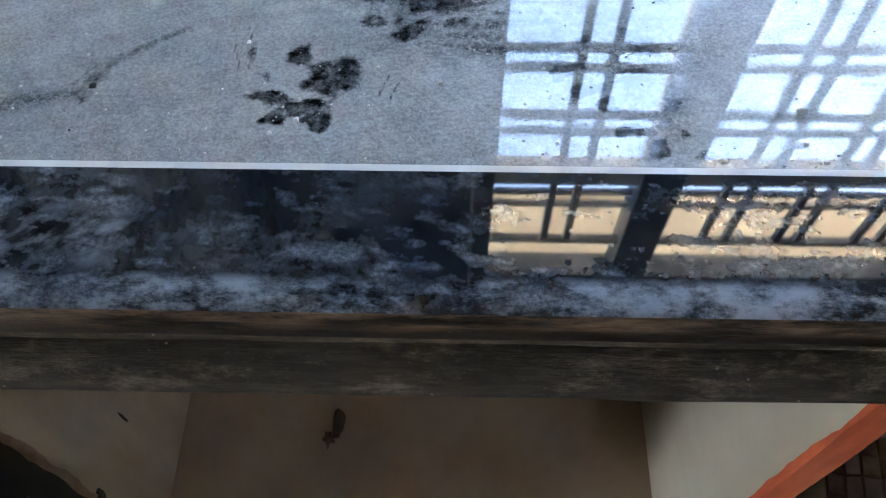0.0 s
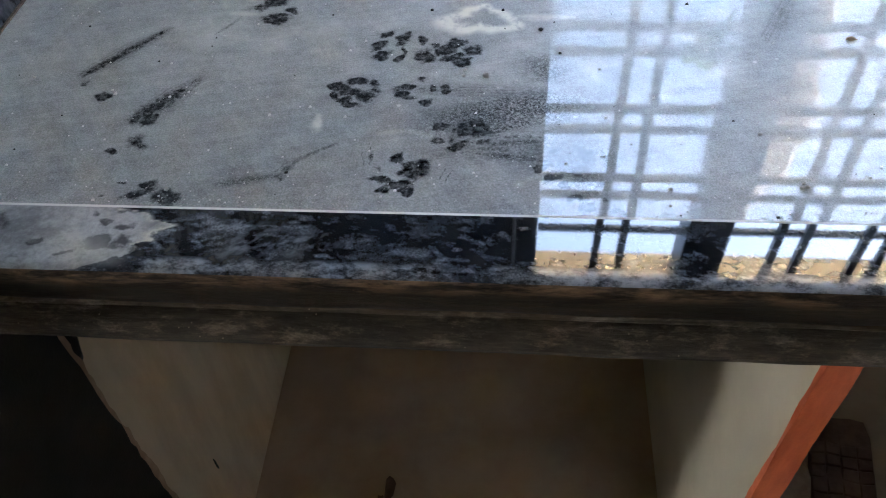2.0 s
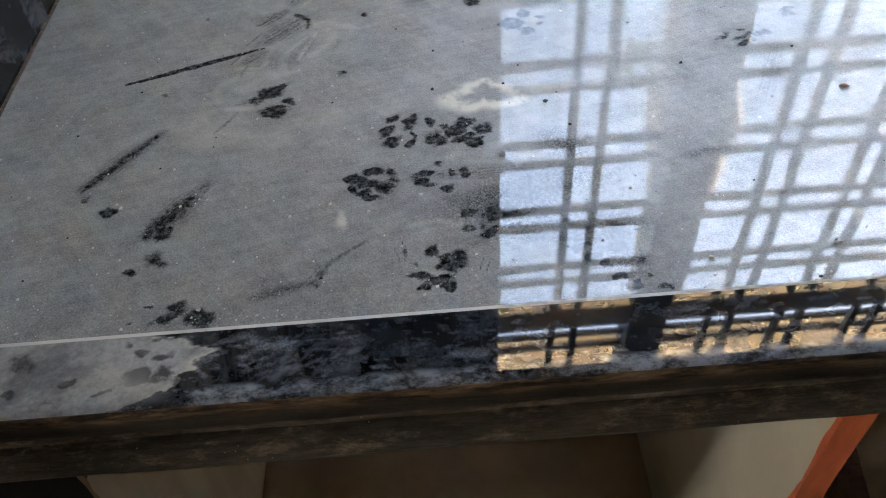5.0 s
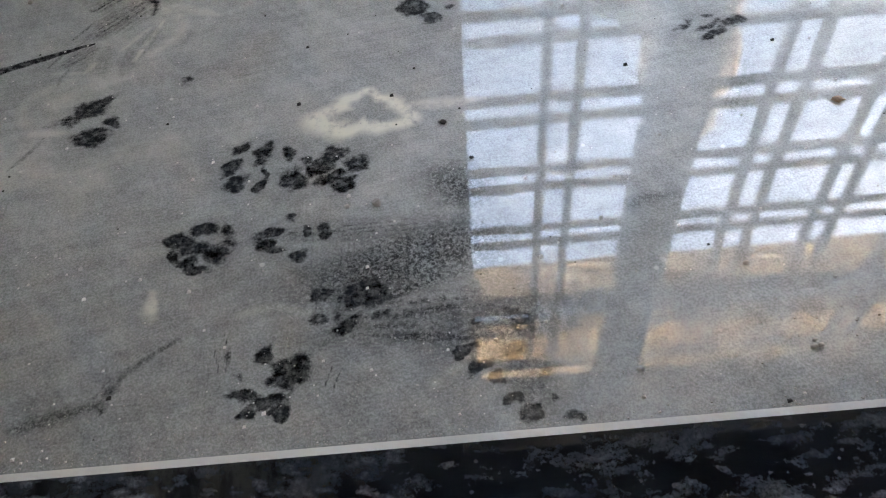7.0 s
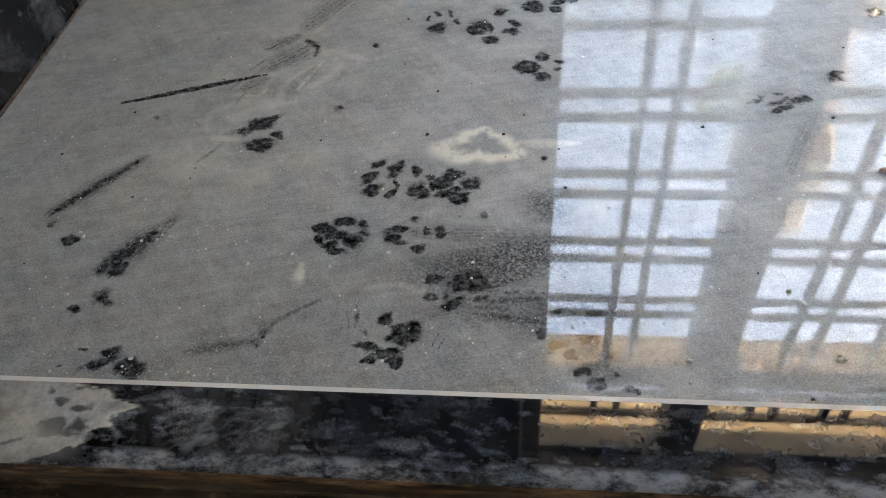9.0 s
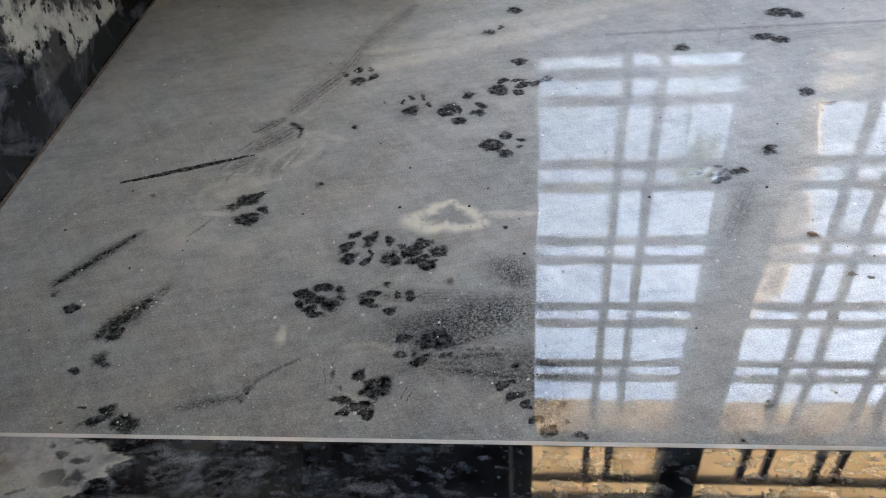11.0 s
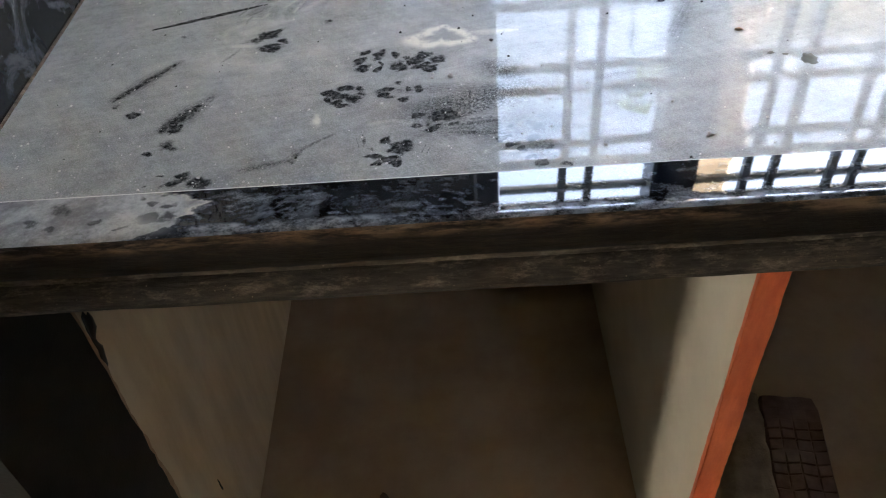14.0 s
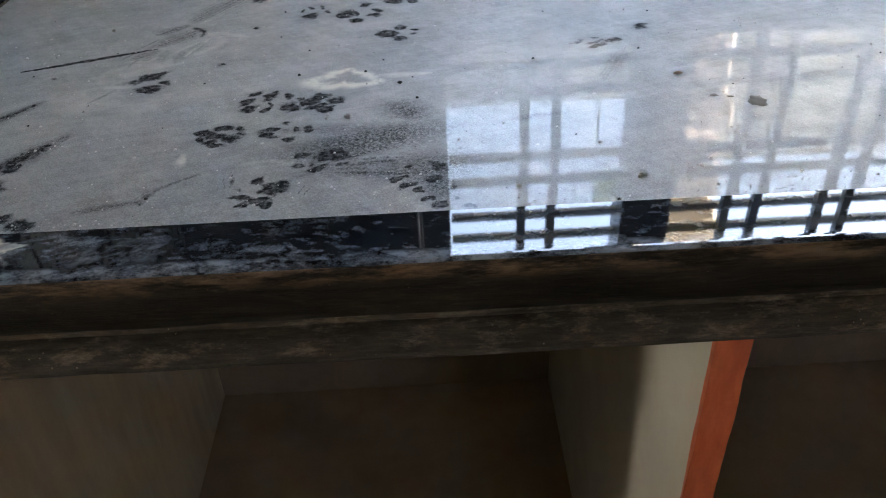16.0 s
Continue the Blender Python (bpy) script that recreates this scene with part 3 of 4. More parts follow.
    w.toe(0.0258, 0.3397, 0.0043, 0.0038, 106, 0.85)
    w.toe(0.0249, 0.3207, 0.0055, 0.0037, 147, 0.9)
    w.toe(0.0356, 0.3350, 0.0028, 0.0018, 175, 0.8)
    w.toe(0.0350, 0.3273, 0.0028, 0.0017, 20, 0.7)
    w.toe(0.0347, 0.4331, 0.0052, 0.0046, 156, 0.9)
    w.toe(-0.0724, 0.3529, 0.0033, 0.0021, 108, 0.7)
    w.toe(-0.1966, 0.1888, 0.0041, 0.0035, 143, 0.9)
    w.toe(-0.2106, 0.1996, 0.0031, 0.0019, 142, 0.7)
    w.toe(-0.1675, 0.1716, 0.0065, 0.0041, 37, 0.75)
    w.toe(-0.1673, 0.1542, 0.0062, 0.0040, 140, 0.6)
    w.toe(-0.1781, 0.1476, 0.0030, 0.0018, 160, 0.8)
    w.toe(-0.1659, 0.1261, 0.0033, 0.0012, 2, 0.7)
    w.toe(-0.1419, 0.1181, 0.0062, 0.0041, 154, 1)
    w.toe(-0.1556, 0.1204, 0.0079, 0.0030, 25, 0.8)
    w.toe(-0.1717, 0.1189, 0.0025, 0.0015, 179, 0.6)
    w.toe(-0.1528, 0.1261, 0.0035, 0.0017, 16, 0.8)
    w.toe(-0.1259, 0.2771, 0.0076, 0.0049, 23, 0.9)
    w.toe(-0.1211, 0.2595, 0.0071, 0.0044, 178, 1)
    w.toe(-0.1143, 0.2681, 0.0038, 0.0024, 118, 0.9)
    w.toe(-0.1190, 0.2826, 0.0047, 0.0027, 46, 0.8)
    w.toe(-0.1326, 0.2712, 0.0048, 0.0043, 52, 0.6)
    w.toe(-0.0858, 0.2914, 0.0030, 0.0024, 138, 0.6)
    w.toe(-0.1852, 0.2828, 0.0029, 0.0015, 168, 0.5)
    w.toe(0.2307, 0.4982, 0.0090, 0.0064, 3, 0.9)
    w.toe(0.2416, 0.4925, 0.0057, 0.0046, 57, 0.8)
    w.toe(0.2100, 0.4598, 0.0078, 0.0050, 1, 0.8)
    w.toe(0.2208, 0.4555, 0.0063, 0.0049, 10, 0.8)
    w.toe(0.0315, 0.5155, 0.0060, 0.0052, 112, 0.8)
    w.toe(0.0126, 0.4795, 0.0061, 0.0044, 168, 0.6)
    w.toe(0.0210, 0.4861, 0.0037, 0.0021, 94, 0.6)
    w.toe(0.2202, 0.3838, 0.0058, 0.0046, 54, 0.7)
    w.toe(0.2304, 0.3696, 0.0048, 0.0026, 2, 0.7)
    w.toe(0.1506, 0.4477, 0.0055, 0.0049, 10, 0.8)
    w.toe(0.1816, 0.3181, 0.0047, 0.0038, 21, 0.7)
    # a skidding paw with its claws drawn out
    w.toe(0.1600, 0.2990, 0.0050, 0.0036, 30, 0.9)
    w.toe(0.1830, 0.3222, 0.0040, 0.0026, 20, 0.8)
    w.toe(0.1490, 0.2915, 0.0085, 0.0020, 31, 0.7)
    w.toe(0.1492, 0.2972, 0.0070, 0.0020, 28, 0.65)
    w.toe(0.1372, 0.2986, 0.0062, 0.0017, 38, 0.6)
    w.toe(0.1500, 0.3035, 0.0050, 0.0017, 10, 0.55)
    w.spot("grit", 0.1560, 0.2640, 0.0090, 0.0300, 152, 0.55, 0.8)
    w.stroke("smear", 0.1440, 0.2420, 0.1640, 0.2860, 0.0070, 0.8)
    w.spot("grit", 0.1000, 0.2000, 0.0040, 0.0200, 100, 0.6, 0.8)
    # drags, scratches and scuffs
    w.stroke("wipe", -0.210, 0.296, -0.133, 0.323, 0.0022, 0.9)
    w.stroke("smear", -0.214, 0.207, -0.180, 0.249, 0.0058, 1.15)
    w.stroke("smear", -0.172, 0.170, -0.151, 0.204, 0.0075, 1.2)
    w.stroke("wipe", -0.212, 0.209, -0.183, 0.246, 0.0042, 0.72, 0.4, 0.95)
    w.stroke("wipe", -0.174, 0.171, -0.157, 0.194, 0.0062, 0.8, 0.5, 0.95)
    w.stroke("smear", -0.160, 0.176, -0.150, 0.206, 0.004, 0.8)
    w.stroke("smear", -0.1377, 0.3503, -0.1223, 0.3644, 0.0052, 1.25)
    w.stroke("smear", -0.1428, 0.3517, -0.1371, 0.3578, 0.0044, 0.52)
    w.stroke("smear", -0.1320, 0.3312, -0.1107, 0.3537, 0.0095, 1.05)
    w.stroke("wipe", -0.1160, 0.3584, -0.1078, 0.3514, 0.0030, 0.72, 0.5, 0.9)
    w.stroke("wipe", -0.1078, 0.3514, -0.1080, 0.3419, 0.0028, 0.62, 0.5, 0.9)
    w.stroke("smear", -0.1425, 0.3103, -0.1319, 0.3193, 0.0059, 0.91)
    w.stroke("smear", -0.1440, 0.3270, -0.1356, 0.3406, 0.0009, 1.15)
    w.stroke("smear", -0.1407, 0.3218, -0.1325, 0.3363, 0.0009, 1.04)
    w.stroke("smear", -0.1510, 0.3080, -0.1449, 0.3201, 0.0009, 1.04)
    w.stroke("smear", -0.1442, 0.2929, -0.1410, 0.3065, 0.0011, 0.78)
    w.stroke("smear", -0.1142, 0.3002, -0.1147, 0.3153, 0.0051, 0.65)
    w.stroke("smear", -0.1079, 0.3139, -0.1047, 0.3304, 0.0040, 0.65)
    w.stroke("smear", -0.1249, 0.3009, -0.1257, 0.3189, 0.0051, 0.52)
    w.stroke("smear", -0.1525, 0.2443, -0.1421, 0.2596, 0.0009, 0.91)
    w.stroke("smear", -0.1512, 0.2466, -0.1416, 0.2620, 0.0006, 0.78)
    w.stroke("smear", -0.1433, 0.2686, -0.1336, 0.2706, 0.0027, 0.78)
    w.stroke("smear", -0.1178, 0.3754, -0.0911, 0.4231, 0.0101, 0.95)
    w.stroke("smear", -0.0929, 0.4217, -0.0808, 0.4637, 0.0082, 0.8)
    w.stroke("smear", -0.0817, 0.4638, -0.0489, 0.5295, 0.0078, 0.81)
    w.stroke("smear", -0.1082, 0.3853, -0.0780, 0.4448, 0.0173, 0.5)
    w.stroke("pale", -0.1116, 0.3084, -0.1016, 0.3373, 0.0014, 0.50)
    w.stroke("pale", -0.1186, 0.3165, -0.1076, 0.3326, 0.0012, 0.35)
    w.stroke("pale", -0.1485, 0.3041, -0.1332, 0.3023, 0.0014, 0.35)
    w.stroke("pale", -0.1332, 0.3023, -0.1285, 0.3095, 0.0014, 0.30)
    w.stroke("pale", -0.1485, 0.2648, -0.1320, 0.2639, 0.0019, 0.30)
    w.stroke("pale", -0.0986, 0.3477, -0.0763, 0.3371, 0.0032, 0.30)
    w.stroke("pale", -0.1123, 0.3682, -0.0895, 0.4137, 0.0027, 0.25)
    w.stroke("pale", -0.0792, 0.4533, 0.0252, 0.4753, 0.0073, 0.30)
    w.stroke("smear", -0.034, 0.197, 0.030, 0.196, 0.0055, 0.95)
    w.stroke("smear", -0.012, 0.160, 0.052, 0.160, 0.008, 1.05)
    w.stroke("smear", -0.004, 0.152, 0.050, 0.147, 0.008, 1.0)
    w.stroke("smear", -0.022, 0.150, 0.022, 0.164, 0.006, 0.8)
    w.stroke("smear", -0.096, 0.133, -0.086, 0.146, 0.0032, 0.9)
    w.stroke("smear", -0.087, 0.145, -0.070, 0.156, 0.0026, 0.9)
    w.stroke("wipe", -0.0935, 0.1335, -0.0872, 0.1435, 0.0030, 0.5, 0.7, 0.9)
    w.stroke("wipe", -0.0875, 0.1440, -0.0765, 0.1525, 0.0022, 0.45, 0.4, 0.9)
    w.stroke("grit", -0.1200, 0.1270, -0.0930, 0.1335, 0.0045, 0.7, 0.6, 0.9)
    w.spot("wipe", -0.0925, 0.1325, 0.0026, 0.0036, 20, 0.55, 0.7)
    # hairs and claw nicks round the print beside the joint
    for xa, ya, xb, yb in ((-0.0545, 0.1560, -0.0510, 0.1430), (-0.0575, 0.1500, -0.0550, 0.1400), (-0.0560, 0.1380, -0.0520, 0.1320), (-0.0200, 0.1320, -0.0170, 0.1420), (-0.0175, 0.1300, -0.0140, 0.1400)):
        w.stroke("wipe", xa, ya, xb, yb, 0.0006, 0.55)
    for xa, ya, xb, yb, wide in ((0.002, 0.150, 0.032, 0.1465, 0.0030), (0.004, 0.1575, 0.024, 0.1600, 0.0024), (-0.006, 0.1625, 0.020, 0.1735, 0.0030), (0.006, 0.1880, 0.0330, 0.1945, 0.0022), (0.010, 0.1780, 0.0340, 0.1850, 0.0026)):
        w.stroke("grit", xa, ya, xb, yb, wide, 0.95, 0.5, 0.9)
    w.stroke("smear", -0.116, 0.128, -0.092, 0.136, 0.0035, 0.6)
    w.stroke("smear", 0.10, 0.470, 0.33, 0.480, 0.003, 0.8)
    w.stroke("smear", -0.245, 0.225, -0.222, 0.300, 0.004, 0.35)
    w.stroke("smear", -0.252, 0.262, -0.236, 0.310, 0.003, 0.3)
    w.stroke("smear", 0.175, 0.502, 0.182, 0.470, 0.0007, 0.8)
    w.stroke("smear", 0.182, 0.470, 0.176, 0.449, 0.0007, 0.8)
    # broad darkening of the left side, dimmer light put into the dust mask
    w.spot("smear", -0.24, 0.42, 0.10, 0.22, 0, 0.24, 0.9)
    w.stroke("smear", 0.05, 0.44, 0.30, 0.47, 0.010, 0.35)
    w.spot("smear", 0.020, 0.156, 0.036, 0.013, 4, 0.88, 0.8)
    w.spot("smear", 0.004, 0.182, 0.040, 0.010, 16, 0.6, 0.8)
    w.spot("smear", 0.156, 0.264, 0.010, 0.028, 152, 0.5, 0.8)
    # dust wiped away beside the window's mirror image
    w.spot("smear", 0.043, 0.138, 0.013, 0.022, 20, 0.75, 0.9)
    w.spot("grit", 0.044, 0.136, 0.013, 0.022, 20, 0.8, 0.8)
    w.stroke("wipe", 0.0420, 0.1560, 0.0500, 0.1480, 0.0040, 0.7, 0.5, 0.9)
    # thinner dust where the front gets brushed
    w.spot("smear", -0.05, 0.120, 0.36, 0.055, 0, 0.34, 0.95)
    # splashed, clotted dust
    w.spot("grit", 0.008, 0.181, 0.044, 0.015, 16, 1.0, 0.8)
    w.spot("grit", 0.030, 0.214, 0.012, 0.018, 40, 0.8, 0.8)
    w.spot("grit", 0.040, 0.150, 0.03, 0.018, 10, 0.8, 0.8)
    w.spot("grit", 0.12, 0.125, 0.14, 0.012, 0, 0.42, 0.8)
    # pale dried ring and drip
    ring = np.hypot((gx + 0.006) / 0.021, (gy - 0.2605) / 0.0125)
    lumpy = 0.16 * np.sin(3 * np.arctan2(gy - 0.2605, gx + 0.006)) + 0.08 * np.sin(7 * np.arctan2(gy - 0.2605, gx + 0.006) + 1)
    w.f["pale"] = np.maximum(w.f["pale"], np.clip(1.35 - np.abs(ring + lumpy - 0.82) * (3.6 + 1.4 * np.sin(np.arctan2(gy - 0.2605, gx + 0.006) + 0.6)), 0, 1))
    w.stroke("pale", 0.01, 0.262, 0.045, 0.262, 0.003, 0.6)
    w.spot("pale", -0.082, 0.171, 0.0028, 0.0052, 0, 0.8)
    w.stroke("pale", -0.07, 0.43, 0.10, 0.50, 0.010, 0.4)
    w.stroke("pale", -0.03, 0.475, 0.16, 0.535, 0.012, 0.3)
    w.stroke("pale", -0.142, 0.283, -0.112, 0.300, 0.006, 0.2)
    # faint swept arcs round the scuffed prints
    for cx, cy, rad, a0, a1, wide, k in ((-0.134, 0.281, 0.022, 90, 215, 0.0022, 0.22), (-0.130, 0.262, 0.030, 190, 330, 0.0018, 0.26), (-0.118, 0.330, 0.026, -60, 70, 0.0024, 0.34), (-0.040, 0.150, 0.021, 30, 120, 0.0014, 0.3), (0.000, 0.150, 0.030, 300, 380, 0.0020, 0.28)):
        pts = [(cx + rad * math.cos(radians(t)), cy + 0.75 * rad * math.sin(radians(t))) for t in np.linspace(a0, a1, 9)]
        for p, q in zip(pts, pts[1:]):
            w.stroke("pale", *p, *q, wide, k, 0.8, 0.95)
    w.spot("pale", -0.155, 0.245, 0.012, 0.009, 20, 0.22, 0.9)
    w.spot("pale", -0.118, 0.232, 0.014, 0.008, 40, 0.2, 0.9)
    w.spot("pale", -0.10, 0.25, 0.018, 0.010, 10, 0.2, 0.9)
    return w.f


field_grid("stone_top", LEFT - 0.003, 0.42, 0.1122, BACK, 0.0009, lambda x, y: TOP + 0 * x, DUSTY, counter, slab_marks, "black granite top under grey dust with paw prints")
field_grid("stone_top", 0.42, XR, 0.1122, BACK, 0.02, lambda x, y: TOP + 0 * x, DUSTY, counter, slab_marks, "black granite top under grey dust")
part("wall_joint", boxes((LEFT - 0.0034, LEFT - 0.0018, 0.1122, BACK, 0.85, TOP + 0.0012)), DUSTLINE, counter, "dusty joint against the side wall")
part("underside", boxes((LEFT, XR, 0.1122, BACK, 0.8226, TOP - 0.002)), NOSE_TOP, counter)
part("cement_joint", boxes((LEFT, XR, 0.1085, 0.1122, 0.83, 0.8603)), CEMENT, counter, "white cement joint line")


def strip_marks(gx, gy):
    w = Wear(gx, gy)
    edge = -0.137 - np.clip((0.090 - w.y) * 1.9, 0, 0.03) - np.clip((w.y - 0.098) * 1.6, 0, 0.03)
    edge = edge + 0.004 * np.sin(w.y * 330) + 0.0022 * np.sin(w.y * 900 + 1.3)
    w.f["film"] = np.clip((edge - w.x) / 0.014 + 0.5, 0, 1)
    w.f["pale"] = np.clip(1 - np.abs(edge - w.x - 0.001) / 0.0035, 0, 1) * (w.y > 0.088)
    w.spot("pale", -0.168, 0.086, 0.014, 0.006, 160, 0.7, 0.8)
    w.f["wisp"] = np.zeros_like(gx)
    w.f["wisp"] = np.clip(1.2 - np.hypot((w.x + 0.10) / 0.022, (w.y - 0.09) / 0.011), 0, 1) + np.clip(1.1 - np.hypot((w.x + 0.076) / 0.020, (w.y - 0.092) / 0.010), 0, 1)
    w.f["clean"] = np.clip((gx + 0.01) / 0.03, 0, 1) * np.clip((gy - 0.083) / 0.005, 0, 1) * 0.65
    w.f["lip"] = np.clip((0.0845 - gy) / 0.006, 0, 1)
    w.toe(-0.2108, 0.0989, 0.0066, 0.0042, 142, 0.6)
    w.toe(-0.1899, 0.0880, 0.0035, 0.0017, 1, 0.8)
    w.toe(-0.1687, 0.1051, 0.0023, 0.0016, 153, 0.6)
    w.toe(-0.1629, 0.1002, 0.0039, 0.0022, 8, 0.8)
    w.toe(-0.1529, 0.0977, 0.0039, 0.0024, 6, 0.7)
    w.toe(-0.1513, 0.1073, 0.0080, 0.0023, 175, 0.8)
    w.toe(-0.1622, 0.0886, 0.0053, 0.0035, 2, 0.85)
    w.toe(-0.1519, 0.0882, 0.0048, 0.0034, 178, 0.8)
    w.toe(-0.1418, 0.0845, 0.0046, 0.0035, 6, 0.9)
    w.toe(-0.1972, 0.0765, 0.0055, 0.0021, 178, 0.7)
    w.toe(-0.2244, 0.0895, 0.0041, 0.0027, 153, 0.7)
    w.toe(-0.2136, 0.0847, 0.0031, 0.0023, 168, 0.7)
    w.toe(-0.1899, 0.0881, 0.0029, 0.0021, 9, 0.75)
    w.toe(-0.1754, 0.0826, 0.0049, 0.0014, 10, 0.6)
    w.toe(-0.1982, 0.0770, 0.0065, 0.0025, 174, 0.7)
    return w.f


def strip_height(x, y):
    """The border strip falls slightly from the joint to its rounded front."""
    u = 0.1086 - y
    return 0.8626 - 0.0166 * u - np.clip(0.0775 - y, 0, 1) ** 2 * 60


field_grid("front_strip", LEFT, 0.42, 0.0735, 0.1086, 0.0009, strip_height, STRIP, counter, strip_marks, "polished black granite border strip, dusty at one end")
field_grid("front_strip", 0.42, XR, 0.0735, 0.1086, 0.0035, strip_height, STRIP, counter, strip_marks, "polished black granite border strip")
part("strip_core", boxes((LEFT, XR, 0.088, 0.1084, 0.8235, 0.8595)), NOSE_TOP, counter)

# ---- cabinet bays ----
for k, x in enumerate((0.191,)):
    p = thing("counter_partition", "pale limewashed stone partition with an orange painted front edge", "partition")
    part("panel", boxes((x, x + 0.0185, 0.134, BACK, SHELF, 0.8025)), PALE, p)
    e = ragged(x - 0.0008, x + 0.0192, 0.1315, 0.1365, SHELF, 0.8025, 0.0028, 110, k + 0.5, True)
    part("painted_edge", e, ORANGE, p, "orange painted front edge")


# ---- window ----
win = tagged(new("window_1"), "dark framed window with a painted steel grille of paired bars", "window", kind="structure")
FY0, FY1 = 0.80, 0.86
part("reveal", boxes((X0 - 0.02, X0 + 0.0015, BACK + 0.002, FY0, Z0, Z1)), CEMENT, win, "whitewashed plaster reveal")
bm = bmesh.new()
bmesh.ops.create_cone(bm, segments=10, radius1=0.0022, radius2=0.0022, depth=Z1 - Z0, matrix=Matrix.Translation((X0 + 0.0038, 0.70, (Z0 + Z1) / 2)))
part("cable", bm, CHALK, win, "thin white cable down the window reveal", True)
for name, span in (("stile", (X0, 0.063, FY0, FY1, Z0, Z1)), ("mullion", (0.320, 0.395, FY0, FY1, Z0, Z1)), ("stile", (0.93, X1, FY0, FY1, Z0, Z1)), ("rail", (X0, X1, FY0 + 0.003, FY1 - 0.003, Z0, 1.062)), ("rail", (X0, X1, 0.812, 0.830, 2.1, 2.112)), ("rail", (X0, X1, FY0 + 0.003, FY1 - 0.003, Z1 - 0.03, Z1))):
    part(name, boxes(span, bevel=0.003), FRAME, win)
for x in (0.1715, 0.2165, 0.485, 0.531, 0.631, 0.672, 0.785, 0.83):
    part("bar", boxes((x - 0.0063, x + 0.0063, 0.815, 0.827, 1.062, 2.105)), BAR, win)
for k in range(9):
    for d in (0.0, 0.04):
        z = 1.10 + 0.142 * k + d
        if z < 2.0 and k != 5:
            part("bar", boxes((0.066, 0.93, 0.827, 0.836, z - 0.006, z + 0.006)), BAR, win)

# tan washed transom under a slit of open vent
part("transom", boxes((X0, X1, 0.812, 0.887, 1.842, 1.905), bevel=0.002), SOFFIT, win, "tan washed transom under the open vent")

# ---- outside ----
# unseen wall added as a reflector for sunlight into the doorway
tagged(obj("bounce_wall", boxes((-6.2, -6.0, -5.0, 1.5, -0.2, 3.4)), BOUNCE), "unseen pale grey wall added to bounce light through the doorway", "wall", kind="structure")
tagged(obj("ground", boxes((-60, 60, -60, 90, -0.6, -0.2)), EARTH), "pale sandy ground round the house", "ground", kind="structure")
shade = tagged(new("sunshade"), "orange painted concrete sunshade over the window", "sunshade", kind="structure")
part("slab", boxes((-0.2, 1.4, OUT, 1.0, Z1 + 0.005, Z1 + 0.09)), SOFFIT, shade)
part("lip", boxes((-0.2, 1.4, 1.002, 1.03, Z1, Z1 + 0.09)), SOFFIT, shade)
house = thing("neighbour_house", "pale yellow house with a weathered concrete parapet, both darkened for shade", "house")
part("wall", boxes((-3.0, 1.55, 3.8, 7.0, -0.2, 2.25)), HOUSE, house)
part("parapet", boxes((-3.1, 1.55, 3.72, 7.0, 2.25, 2.56)), PARAPET, house)
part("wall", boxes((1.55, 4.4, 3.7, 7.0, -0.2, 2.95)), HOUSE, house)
pillar = thing("pillar", "peach painted porch pillar with stacked mouldings", "pillar")


def turned_column():
    """Square shaft with stacked mouldings, a swelling in the middle and a slimmer neck."""
    bm = bmesh.new()
    rings = []
    for z, right in ((-0.2, 0.80), (1.55, 0.80), (1.58, 0.822), (1.64, 0.822), (1.665, 0.795), (1.72, 0.80), (1.78, 0.817), (1.93, 0.818), (1.96, 0.835), (2.02, 0.845), (2.12, 0.845), (2.17, 0.832), (2.29, 0.828), (2.33, 0.80), (2.37, 0.776), (2.56, 0.764), (3.3, 0.762)):
        d = 0.82 - right
        x0, x1, y0, y1 = 0.65 + d * 0.5, right - 0.018, 1.62 + d * 0.5, 1.9 - d * 0.5
        c = 0.012
        rings.append([bm.verts.new((x, y, z)) for x, y in ((x0 + c, y0), (x1 - c, y0), (x1, y0 + c), (x1, y1 - c), (x1 - c, y1), (x0 + c, y1), (x0, y1 - c), (x0, y0 + c))])
    for p, q in zip(rings, rings[1:]):
        for k in range(8):
            bm.faces.new((p[k], p[(k + 1) % 8], q[(k + 1) % 8], q[k]))
    bm.faces.new(rings[0][::-1])
    bm.faces.new(rings[-1])
    bmesh.ops.recalc_face_normals(bm, faces=bm.faces[:])
    return bm


part("shaft", turned_column(), PEACH, pillar)


